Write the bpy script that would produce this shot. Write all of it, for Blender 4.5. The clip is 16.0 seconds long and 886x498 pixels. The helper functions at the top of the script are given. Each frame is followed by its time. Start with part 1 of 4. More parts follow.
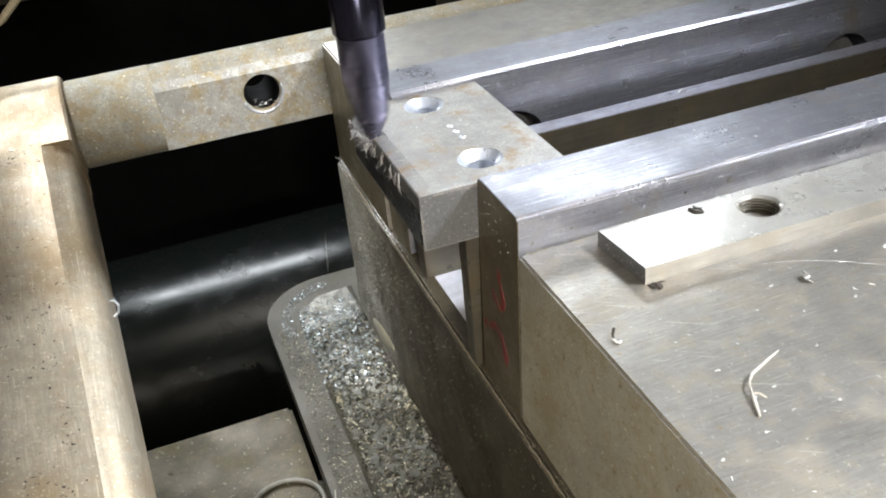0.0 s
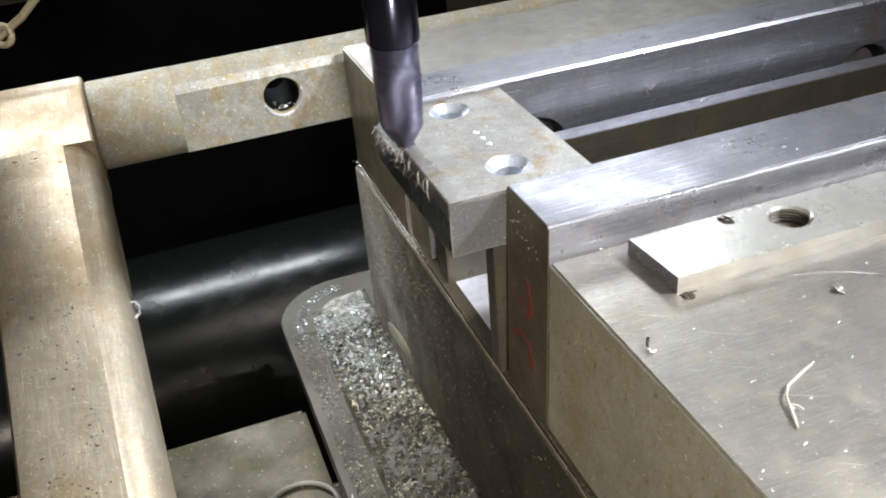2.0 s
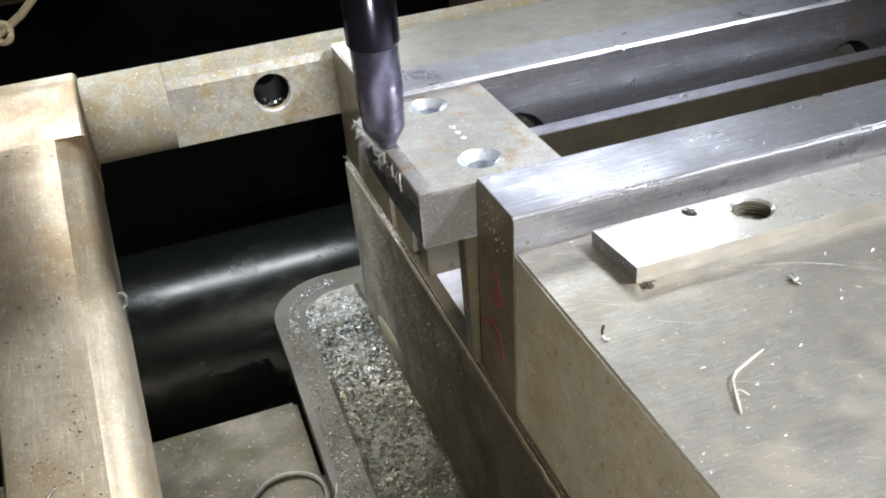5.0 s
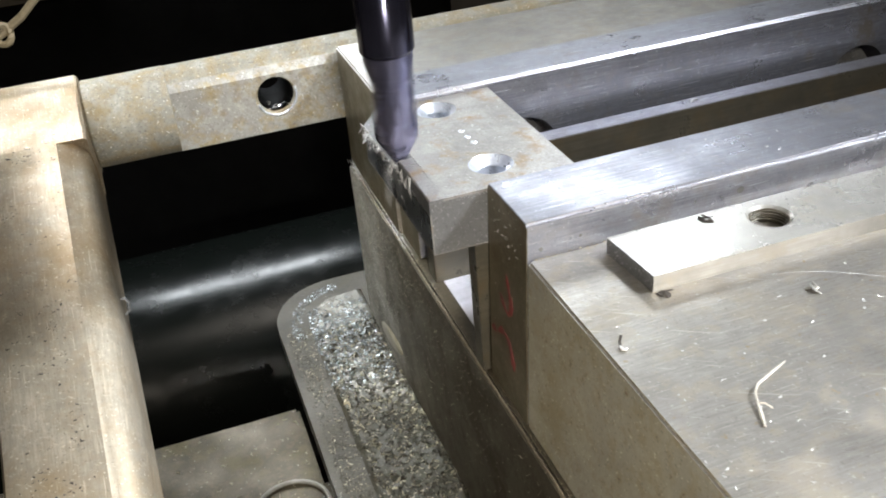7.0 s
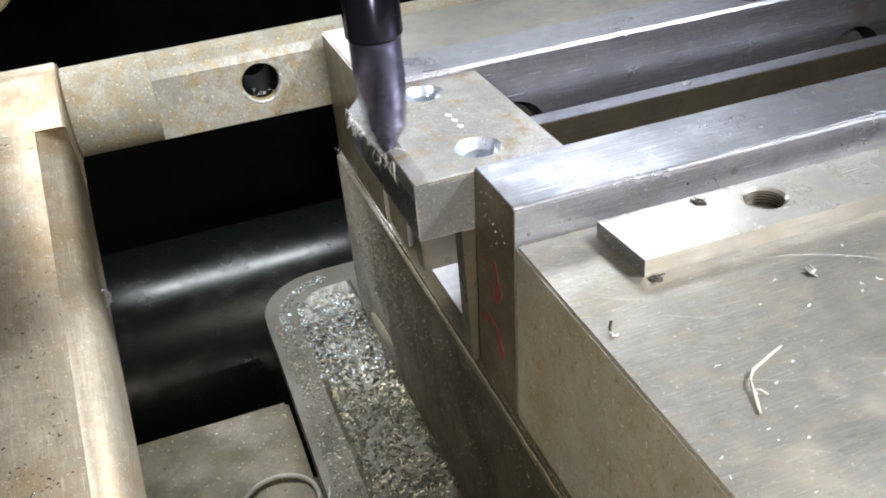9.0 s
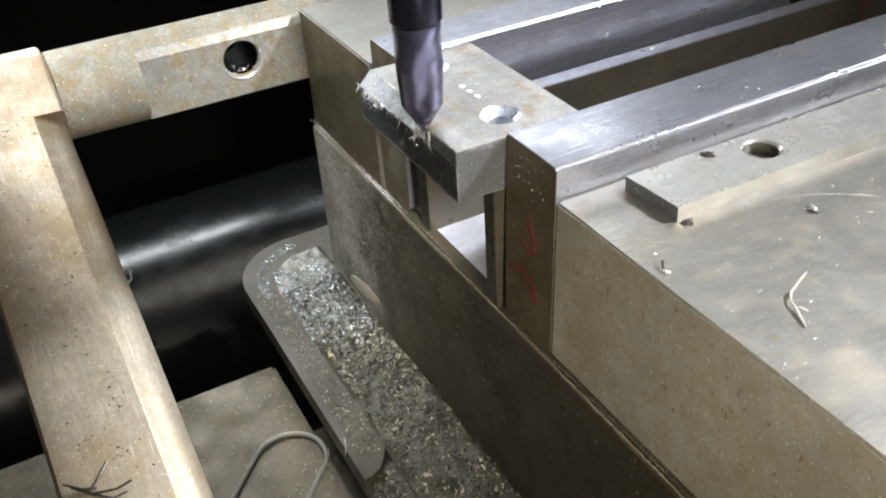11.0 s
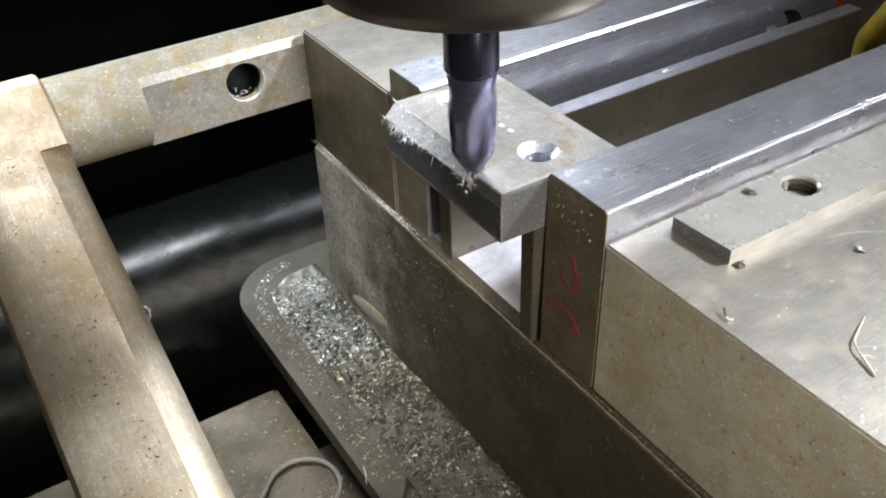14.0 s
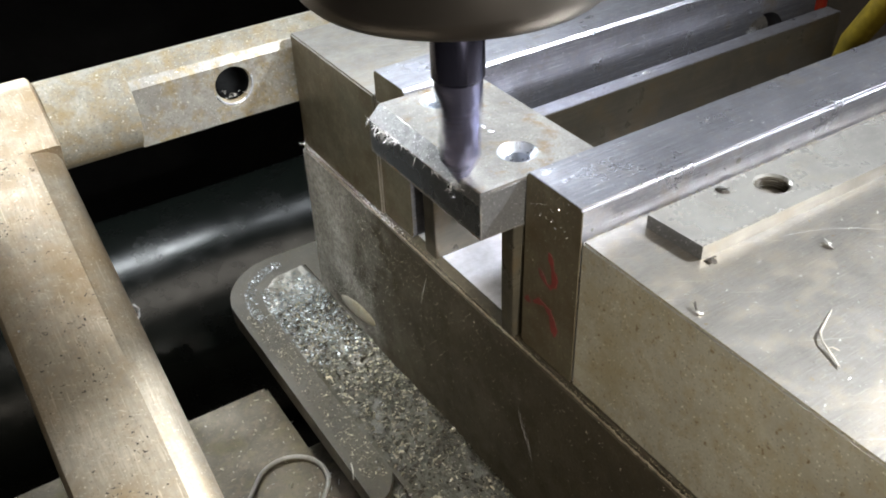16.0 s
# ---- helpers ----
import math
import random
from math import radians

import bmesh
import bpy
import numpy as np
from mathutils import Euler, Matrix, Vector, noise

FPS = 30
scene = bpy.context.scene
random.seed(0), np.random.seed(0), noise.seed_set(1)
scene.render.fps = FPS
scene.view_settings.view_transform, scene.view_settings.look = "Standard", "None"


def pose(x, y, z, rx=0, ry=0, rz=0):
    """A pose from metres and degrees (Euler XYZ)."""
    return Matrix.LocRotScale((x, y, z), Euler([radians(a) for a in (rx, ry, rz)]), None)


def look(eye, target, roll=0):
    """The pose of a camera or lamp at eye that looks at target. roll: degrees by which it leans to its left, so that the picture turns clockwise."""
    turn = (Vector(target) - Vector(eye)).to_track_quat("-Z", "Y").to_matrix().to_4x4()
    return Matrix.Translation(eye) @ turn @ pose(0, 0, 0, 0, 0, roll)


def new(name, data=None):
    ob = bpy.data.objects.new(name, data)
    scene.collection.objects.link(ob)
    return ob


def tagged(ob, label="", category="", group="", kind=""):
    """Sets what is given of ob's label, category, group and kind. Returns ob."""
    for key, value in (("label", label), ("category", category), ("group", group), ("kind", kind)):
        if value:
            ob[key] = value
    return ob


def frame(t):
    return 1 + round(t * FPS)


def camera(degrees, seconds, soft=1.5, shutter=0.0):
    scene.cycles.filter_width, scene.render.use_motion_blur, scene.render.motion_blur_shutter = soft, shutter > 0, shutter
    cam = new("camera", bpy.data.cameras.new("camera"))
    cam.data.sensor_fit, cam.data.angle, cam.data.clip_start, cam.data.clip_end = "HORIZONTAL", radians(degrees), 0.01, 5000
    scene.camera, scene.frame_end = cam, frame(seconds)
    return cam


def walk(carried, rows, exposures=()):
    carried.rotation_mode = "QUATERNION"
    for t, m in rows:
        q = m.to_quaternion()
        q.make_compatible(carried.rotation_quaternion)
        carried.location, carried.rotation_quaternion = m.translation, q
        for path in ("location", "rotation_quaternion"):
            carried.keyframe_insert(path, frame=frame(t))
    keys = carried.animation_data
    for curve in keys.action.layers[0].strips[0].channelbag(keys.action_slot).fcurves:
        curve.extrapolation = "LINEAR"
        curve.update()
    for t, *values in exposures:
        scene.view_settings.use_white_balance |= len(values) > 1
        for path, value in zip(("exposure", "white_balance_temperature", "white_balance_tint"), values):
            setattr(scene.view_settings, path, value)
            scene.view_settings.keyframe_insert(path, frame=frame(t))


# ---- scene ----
MM = 0.001
# ---- camera: seconds, place in millimetres, turn in degrees ----
cam = camera(50.76, 16.0, soft=1.9, shutter=0.7)
ROWS = [
    (0.0, -47.91, -128.64, 71.43, 58.137, 5.102, -20.763),
    (0.5, -48.10, -125.16, 69.59, 58.156, 4.978, -20.746),
    (1.0, -48.32, -124.99, 67.30, 58.296, 4.807, -20.713),
    (1.5, -49.94, -125.10, 71.52, 58.190, 4.557, -20.628),
    (2.0, -52.57, -126.78, 72.56, 58.301, 4.437, -20.502),
    (2.5, -52.58, -127.23, 74.48, 58.262, 4.329, -20.288),
    (3.0, -54.99, -126.94, 73.22, 58.305, 4.338, -20.142),
    (3.5, -56.00, -128.85, 74.48, 58.356, 4.375, -20.001),
    (4.0, -56.49, -132.01, 74.92, 58.431, 4.451, -19.890),
    (4.5, -48.97, -135.20, 74.97, 58.421, 4.743, -19.550),
    (4.7, -46.47, -133.95, 73.42, 58.348, 4.810, -19.526),
    (6.8, -47.26, -130.10, 70.77, 58.403, 4.740, -19.700),
    (7.0, -47.75, -129.25, 71.61, 58.544, 4.584, -19.620),
    (7.5, -49.76, -127.25, 71.29, 58.521, 4.519, -19.546),
    (8.0, -48.88, -124.50, 67.90, 58.521, 4.532, -19.502),
    (8.5, -46.74, -124.84, 68.59, 58.385, 4.599, -19.471),
    (8.7, -44.39, -126.48, 67.96, 58.318, 4.699, -19.560),
    (10.8, -74.12, -127.39, 76.68, 55.629, 3.581, -27.610),
    (11.0, -77.13, -127.75, 78.44, 55.246, 3.299, -28.542),
    (11.5, -83.48, -125.67, 76.43, 54.524, 2.704, -30.530),
    (12.0, -89.95, -120.90, 81.25, 54.013, 2.160, -31.680),
    (12.5, -89.99, -121.04, 84.36, 53.753, 2.014, -32.035),
    (13.0, -92.63, -120.83, 85.58, 53.867, 1.940, -32.217),
    (13.5, -91.18, -117.64, 85.21, 53.955, 2.006, -32.252),
    (14.0, -89.75, -111.80, 87.60, 53.840, 1.980, -32.425),
    (14.5, -88.15, -108.58, 85.75, 53.880, 2.025, -32.618),
    (15.0, -89.17, -110.72, 87.17, 54.018, 1.971, -32.794),
    (15.5, -88.94, -113.46, 87.72, 54.048, 2.034, -32.782),
    (16.0, -89.13, -116.71, 88.91, 54.069, 2.066, -32.643),
]
walk(cam, [(t, pose(x * MM, y * MM, z * MM, rx, ry, rz)) for t, x, y, z, rx, ry, rz in ROWS])

# ---- light: inferred work lamps and added fill lamps, in a dark workshop ----
world = bpy.data.worlds.new("workshop_air")
scene.world = world
world.use_nodes = True
world.node_tree.nodes["Background"].inputs[0].default_value = (0.9, 0.95, 1.0, 1)
world.node_tree.nodes["Background"].inputs[1].default_value = 0.02
scene.view_settings.exposure = 0.05


def work_lamp(name, at, to, size, power, colour):
    data = bpy.data.lights.new(name, "AREA")
    data.shape, data.size, data.energy, data.color = "DISK", size * MM, power, colour
    ob = new(name, data)
    ob.matrix_world = look([v * MM for v in at], [v * MM for v in to])
    return ob


strip = work_lamp("work_lamp_strip", (185, 320, 225), (45, 15, 0), 150, 0.29, (0.88, 0.94, 1.0))
strip.data.shape, strip.data.size_y = "RECTANGLE", 60 * MM
# unseen lamp added to pool light on the far arm and foot
side = work_lamp("fill_lamp_side", (-95, 122, 125), (-40, 92, -50), 24, 0.013, (0.93, 0.96, 1.0))
side.data.spread = radians(48)
# added over the bed to fill its side and throw the cutter's shadow
head = work_lamp("fill_lamp_bed", (-58, 42, 112), (0, 58, -60), 18, 0.036, (0.90, 0.95, 1.0))
head.data.spread = radians(50)
# inferred from the jaw's shadow; aimed left to brighten the arm too
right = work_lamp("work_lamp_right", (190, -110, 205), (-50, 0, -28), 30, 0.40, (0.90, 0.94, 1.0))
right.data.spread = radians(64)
# added to fill the left-facing sides; no such lamp is known
work_lamp("fill_lamp_left", (-300, -560, 380), (10, -40, -30), 160, 1.3, (1.0, 0.89, 0.74))
front = work_lamp("work_lamp_front", (-38, -205, 42), (-2, 15, -32), 30, 0.055, (1.0, 0.94, 0.86))
front.data.spread = radians(48)
column = work_lamp("work_lamp_column", (-20, 310, 100), (-15, 80, -85), 130, 0.60, (0.90, 0.96, 1.0))
column.data.shape, column.data.size_y = "RECTANGLE", 35 * MM
# unseen lamp added for ambient light off the walls
work_lamp("fill_lamp_overhead", (300, -300, 1450), (300, -300, 0), 700, 6.0, (1.0, 0.93, 0.83))


# ---- materials ----
def nodes_of(name):
    m = bpy.data.materials.new(name)
    m.use_nodes = True
    nt = m.node_tree
    return m, nt, nt.nodes["Principled BSDF"]


def mixed(nt, fac, a, b):
    n = nt.nodes.new("ShaderNodeMix")
    n.data_type = "RGBA"
    for k, v in ((0, fac), (6, a), (7, b)):
        if hasattr(v, "is_output"):
            nt.links.new(v, n.inputs[k])
        else:
            n.inputs[k].default_value = v if k == 0 else (*v, 1)
    return n.outputs[2]


def noise_at(nt, coord, stretch, size, detail=4.0, rough=0.55, turn=0.0):
    mp = nt.nodes.new("ShaderNodeMapping")
    mp.inputs["Scale"].default_value = [1000.0 * s / size for s in stretch]
    if turn:
        spin = nt.nodes.new("ShaderNodeVectorRotate")
        spin.rotation_type = "Z_AXIS"
        spin.inputs["Angle"].default_value = turn
        nt.links.new(coord, spin.inputs["Vector"])
        coord = spin.outputs[0]
    nt.links.new(coord, mp.inputs["Vector"])
    n = nt.nodes.new("ShaderNodeTexNoise")
    n.inputs["Scale"].default_value, n.inputs["Detail"].default_value, n.inputs["Roughness"].default_value = 1.0, detail, rough
    nt.links.new(mp.outputs[0], n.inputs["Vector"])
    return n.outputs[0]


def ramp(nt, fac, lo, hi):
    n = nt.nodes.new("ShaderNodeMapRange")
    n.inputs[1].default_value, n.inputs[2].default_value = lo, hi
    nt.links.new(fac, n.inputs[0])
    return n.outputs[0]


def ranged(nt, fac, lo, hi, a, b):
    n = nt.nodes.new("ShaderNodeMapRange")
    for k, v in enumerate((lo, hi, a, b), 1):
        n.inputs[k].default_value = v
    nt.links.new(fac, n.inputs[0])
    return n.outputs[0]


def metal(name, base, rough, grain=(1, 1, 1), grain_size=0.6, relief=0.02, stain=None, stain_from=0.55, stain_size=9.0,
          speck=None, speck_from=0.68, speck_size=1.2, metallic=0.85, spread=0.08, cloud=14.0, soft=0.12, gloss=0.5,
          scratch=0.0, lines=((0.03, 1.0, 1.0),), smear=None, streak=0.5, pits=0.0):
    """Worked metal or paint: fine grain, clouds of wear, stains, specks and scratches; sizes in millimetres."""
    m, nt, bsdf = nodes_of(name)
    tc = nt.nodes.new("ShaderNodeTexCoord").outputs["Object"]
    fine = noise_at(nt, tc, grain, grain_size, 3.0)
    clouds = noise_at(nt, tc, (1, 1, 1), cloud, 6.0, 0.68)
    col = mixed(nt, ramp(nt, clouds, 0.36, 0.62), tuple(c * 0.58 for c in base), base)
    col = mixed(nt, ranged(nt, fine, 0.35, 0.65, 0.0, streak), col, tuple(min(1.0, c * 0.5) for c in base))
    r = ranged(nt, clouds, 0.36, 0.62, rough + spread, rough - spread)

    def shift(mask, by, r):
        mul = nt.nodes.new("ShaderNodeMath")
        mul.operation, mul.inputs[1].default_value = "MULTIPLY_ADD", by
        nt.links.new(mask, mul.inputs[0])
        nt.links.new(r, mul.inputs[2])
        return mul.outputs[0]

    for tone, start, size, det, width, by in ((stain, stain_from, stain_size, 8.0, soft, 0.12), (smear, 0.5, 2.6, 6.0, 0.1, 0.08), (speck, speck_from, speck_size, 2.0, 0.08, -0.08)):
        if tone:
            mask = ramp(nt, noise_at(nt, tc, (1, 1, 1.0), size, det, 0.66), start, start + width)
            if tone is smear:
                half = nt.nodes.new("ShaderNodeMath")
                half.operation, half.inputs[1].default_value = "MULTIPLY", 0.45
                nt.links.new(mask, half.inputs[0])
                mask = half.outputs[0]
            col = mixed(nt, mask, col, tone)
            r = shift(mask, by, r)
    if pits:
        for size, lo, tone in ((0.45, 0.63, tuple(c * 0.3 for c in base)), (0.55, 0.66, tuple(min(1.0, c * 1.7) for c in base))):
            col = mixed(nt, ranged(nt, noise_at(nt, tc, (1, 1, 1), size, 2.0, 0.5), lo, lo + 0.06, 0.0, pits), col, tone)
    if scratch:
        for k, stretch in enumerate(lines):
            mask = ranged(nt, noise_at(nt, tc, stretch, 0.35 + 0.1 * k, 2.0, 0.5, (0.0, 0.55, -1.0)[k]), 0.66, 0.72, 0.0, scratch)
            col = mixed(nt, mask, col, tuple(min(1.0, c * 1.6) for c in base))
            r = shift(mask, -0.12, r)
    nt.links.new(col, bsdf.inputs["Base Color"])
    nt.links.new(r, bsdf.inputs["Roughness"])
    bsdf.inputs["Metallic"].default_value = metallic
    bsdf.inputs["Specular IOR Level"].default_value = gloss
    bump = nt.nodes.new("ShaderNodeBump")
    bump.inputs["Strength"].default_value, bump.inputs["Distance"].default_value = 0.7, relief * MM
    nt.links.new(fine, bump.inputs["Height"])
    nt.links.new(bump.outputs[0], bsdf.inputs["Normal"])
    return m


def dusted_and_lit(m, tone, start, end):
    """Lays blotchy metal dust and painted-in light, growing along y, over a finished material; lengths in millimetres.
    """
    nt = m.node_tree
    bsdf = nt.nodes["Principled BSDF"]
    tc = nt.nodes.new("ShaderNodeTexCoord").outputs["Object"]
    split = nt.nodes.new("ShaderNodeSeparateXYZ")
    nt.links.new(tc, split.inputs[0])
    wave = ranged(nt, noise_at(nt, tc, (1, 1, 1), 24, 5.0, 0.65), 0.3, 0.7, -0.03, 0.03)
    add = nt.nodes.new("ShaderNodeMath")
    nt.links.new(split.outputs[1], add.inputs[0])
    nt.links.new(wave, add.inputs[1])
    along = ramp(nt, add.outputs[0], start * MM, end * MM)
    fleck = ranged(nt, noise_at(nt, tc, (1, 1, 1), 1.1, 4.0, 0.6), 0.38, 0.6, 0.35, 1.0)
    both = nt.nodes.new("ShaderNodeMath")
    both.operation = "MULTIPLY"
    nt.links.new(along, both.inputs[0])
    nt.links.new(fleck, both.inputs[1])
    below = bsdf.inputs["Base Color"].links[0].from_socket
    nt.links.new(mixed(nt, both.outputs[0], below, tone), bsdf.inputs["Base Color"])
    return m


GROUND = metal("ground_steel", (0.44, 0.45, 0.505), 0.34, (0.05, 1.6, 1.6), 0.5, 0.05, streak=0.75, stain=(0.27, 0.245, 0.21), stain_from=0.58, stain_size=12, scratch=0.7,
               speck=(0.16, 0.15, 0.14), speck_from=0.70, speck_size=0.9, smear=(0.30, 0.29, 0.29), pits=0.35)
BLOCK = metal("vise_steel", (0.43, 0.41, 0.375), 0.40, (0.12, 1.4, 1.4), 0.5, 0.03, metallic=0.85, cloud=22, streak=0.5, stain=(0.31, 0.27, 0.21), stain_from=0.50, stain_size=20, soft=0.2,
              speck=(0.30, 0.23, 0.14), speck_from=0.70, speck_size=1.6, scratch=0.3, lines=((0.06, 1.0, 1.0), (0.05, 1.0, 1.0)), smear=(0.36, 0.32, 0.25), pits=0.35)
# jaw ends: brown oil, with their shade put into the dark base
OILED = metal("oily_shaded_steel", (0.20, 0.176, 0.115), 0.36, (1, 1, 0.5), 0.7, 0.03, stain=(0.08, 0.058, 0.027), stain_from=0.40, stain_size=22, soft=0.24,
              speck=(0.5, 0.46, 0.38), speck_from=0.70, speck_size=0.8, smear=(0.12, 0.09, 0.055), metallic=0.6, pits=0.6)
OILED_BLOCK = metal("oily_block_side", (0.40, 0.37, 0.285), 0.36, (1, 1, 0.8), 0.5, 0.02, streak=0.3, cloud=55, stain=(0.25, 0.21, 0.12), stain_from=0.50, stain_size=24, soft=0.2,
                    speck=(0.13, 0.09, 0.04), speck_from=0.65, speck_size=1.3, smear=(0.25, 0.20, 0.11), metallic=0.3, pits=0.7)
# parallel sides: shade between the jaws is put into this dark brown
PARALLEL = metal("shaded_parallel_side", (0.11, 0.097, 0.07), 0.34, (0.05, 1, 1), 0.7, 0.02, stain=(0.10, 0.075, 0.04), stain_from=0.5, stain_size=12, soft=0.2, metallic=0.6)
CASTING = metal("cast_vise_side", (0.055, 0.047, 0.03), 0.45, (1, 1, 1), 0.8, 0.09, stain=(0.032, 0.026, 0.014), stain_from=0.50, stain_size=18,
                speck=(0.30, 0.27, 0.20), speck_from=0.70, speck_size=0.7, smear=(0.045, 0.034, 0.02), metallic=0.1, gloss=0.3, pits=0.6)
# back of the bed side: lamplight is put into the grey with the dust
BED = dusted_and_lit(metal("dusty_lit_bed_side", (0.055, 0.045, 0.028), 0.45, (1, 1, 1), 0.8, 0.09, stain=(0.032, 0.026, 0.014), stain_from=0.50, stain_size=18,
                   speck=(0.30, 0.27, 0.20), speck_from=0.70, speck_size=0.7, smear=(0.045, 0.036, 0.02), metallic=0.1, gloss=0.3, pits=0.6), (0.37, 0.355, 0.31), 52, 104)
# bar sides: shade and weaker bounce put in as a greyer bar steel
BAR_SIDE = metal("grey_bar_side", (0.34, 0.325, 0.29), 0.5, (0.05, 1.5, 1.5), 0.6, 0.02, stain=(0.27, 0.24, 0.19), stain_from=0.54, stain_size=8, soft=0.2, metallic=0.2)
LIP_LINE = metal("lit_lip_dust", (0.24, 0.21, 0.15), 0.55, (1, 1, 1), 0.5, 0.05, stain=(0.16, 0.12, 0.07), stain_from=0.52, stain_size=4, metallic=0.2)
SAWN = metal("dark_sawn_steel", (0.30, 0.31, 0.31), 0.27, (1, 1, 0.2), 0.4, 0.03, speck=(0.5, 0.5, 0.5), speck_from=0.68, speck_size=0.5, pits=0.4)
DENT = metal("grey_dent_steel", (0.26, 0.25, 0.24), 0.45, (1, 1, 1), 0.5, 0.02)
SINK = metal("turned_bright_steel", (0.62, 0.66, 0.73), 0.32, (1, 1, 8), 0.3, 0.02, metallic=0.6, cloud=4, streak=0.1)
MILLED = metal("fresh_milled_edge", (0.60, 0.60, 0.60), 0.45, (1, 1, 1), 0.3, 0.05, speck=(0.85, 0.86, 0.88), speck_from=0.6, speck_size=0.5, smear=(0.2, 0.2, 0.2))
TRAY = metal("chip_covered_casting", (0.066, 0.056, 0.036), 0.5, (1, 1, 1), 1.0, 0.15, stain=(0.05, 0.042, 0.024), stain_from=0.46, stain_size=7, soft=0.2,
             speck=(0.26, 0.25, 0.21), speck_from=0.67, speck_size=0.8, smear=(0.06, 0.052, 0.034), metallic=0.2, pits=0.7)
WORK = metal("rolled_steel", (0.47, 0.455, 0.43), 0.46, (1, 1, 1), 0.5, 0.02, stain=(0.33, 0.23, 0.12), stain_from=0.52, stain_size=6, soft=0.16,
             speck=(0.40, 0.35, 0.28), speck_from=0.66, speck_size=1.4, smear=(0.36, 0.34, 0.31), pits=0.5)
WORK_SIDE = metal("sawn_steel", (0.30, 0.30, 0.30), 0.42, (1, 1, 1), 0.35, 0.05, speck=(0.6, 0.6, 0.58), speck_from=0.62, speck_size=0.5, smear=(0.2, 0.2, 0.19), pits=0.6)
BRIGHT = metal("fresh_cut_steel", (0.88, 0.91, 0.96), 0.26, (1, 1, 1), 0.3, 0.01, metallic=0.6, cloud=4)
BAR = metal("bright_bar_steel", (0.62, 0.61, 0.57), 0.28, (0.05, 1.5, 1.5), 0.6, 0.02, stain=(0.42, 0.39, 0.31), stain_from=0.54, stain_size=10, soft=0.25, scratch=0.5, metallic=0.7, streak=0.25, pits=0.4)
WAY = metal("bright_ground_way", (0.80, 0.80, 0.86), 0.5, (0.06, 1.5, 1.5), 0.6, 0.02, stain=(0.55, 0.54, 0.56), stain_from=0.56, stain_size=8, metallic=0.5, streak=0.2)
FLAT = metal("pitted_flat_steel", (0.46, 0.45, 0.41), 0.42, (1, 1, 1), 0.9, 0.12, stain=(0.30, 0.235, 0.12), stain_from=0.48, stain_size=4, soft=0.18,
             speck=(0.78, 0.77, 0.74), speck_from=0.66, speck_size=0.9, smear=(0.22, 0.20, 0.18), metallic=0.6, pits=0.8)
RUSTY = metal("rusty_bar_steel", (0.37, 0.355, 0.30), 0.62, (1, 1, 1), 0.9, 0.10, stain=(0.27, 0.215, 0.125), stain_from=0.45, stain_size=5, soft=0.2,
              speck=(0.74, 0.72, 0.66), speck_from=0.67, speck_size=1.0, smear=(0.30, 0.25, 0.16), metallic=0.3, gloss=0.3, pits=0.7)
ARM = metal("worn_plated_steel", (0.60, 0.535, 0.42), 0.40, (1.6, 0.08, 0.3), 0.6, 0.05, stain=(0.34, 0.25, 0.14), stain_from=0.44, stain_size=22, soft=0.22,
            speck=(0.20, 0.15, 0.09), speck_from=0.70, speck_size=0.9, scratch=0.3, lines=((1, 0.03, 0.1), (0.04, 1, 1)), smear=(0.42, 0.34, 0.24), metallic=0.6, pits=0.5)
# flutes paler than the shank: blurred lavender reflections put into the colour
FLUTE = metal("sheen_coated_flutes", (0.20, 0.20, 0.30), 0.26, (1, 1, 1), 0.4, 0.01, spread=0.05)
CARBIDE = metal("coated_carbide", (0.085, 0.085, 0.13), 0.18, (1, 1, 1), 0.4, 0.006, spread=0.05)
SHANK = metal("polished_carbide", (0.30, 0.28, 0.31), 0.22, (1, 1, 0.1), 0.5, 0.004, spread=0.05)
NUT = metal("collet_nut_steel", (0.15, 0.135, 0.12), 0.36, (1, 1, 0.08), 0.6, 0.01, stain=(0.2, 0.18, 0.15), stain_from=0.6)
BLACK = metal("black_glossy_cover", (0.006, 0.008, 0.007), 0.24, (1, 1, 1), 1.4, 0.03, speck=(0.10, 0.10, 0.08), speck_from=0.74, speck_size=4.0,
              metallic=0.0, spread=0.06, gloss=0.3)
MATT = metal("black_matt_cover", (0.008, 0.008, 0.007), 0.7, (1, 1, 1), 1.4, 0.03, speck=(0.10, 0.10, 0.08), speck_from=0.70, speck_size=3.0, metallic=0.0, gloss=0.08)
TABLE = metal("machine_table_iron", (0.10, 0.08, 0.05), 0.5, (1, 1, 1), 0.8, 0.05, stain=(0.11, 0.095, 0.05), stain_from=0.50, stain_size=12,
              speck=(0.6, 0.58, 0.5), speck_from=0.69, speck_size=1.2, smear=(0.15, 0.12, 0.08), metallic=0.42, pits=0.6)
LOOSE = metal("loose_cutting_steel", (0.85, 0.84, 0.82), 0.3, (1, 1, 1), 0.3, 0.01, metallic=0.55, cloud=3)
ROOM = metal("dull_wall", (0.26, 0.24, 0.21), 0.8, (1, 1, 1), 60, 0.1, metallic=0.0, cloud=300)
# near-black for the column and for the shade in the cross hole
DEAD_BLACK = metal("dead_black", (0.004, 0.004, 0.004), 0.8, (1, 1, 1), 2.0, 0.05, metallic=0.0, gloss=0.05)
RED = metal("red_marker_ink", (0.18, 0.028, 0.022), 0.5, (1, 1, 1), 0.6, 0.01, metallic=0.0)
DARK_CHIP = metal("dark_chip_steel", (0.08, 0.07, 0.06), 0.4, (1, 1, 1), 0.5, 0.01)
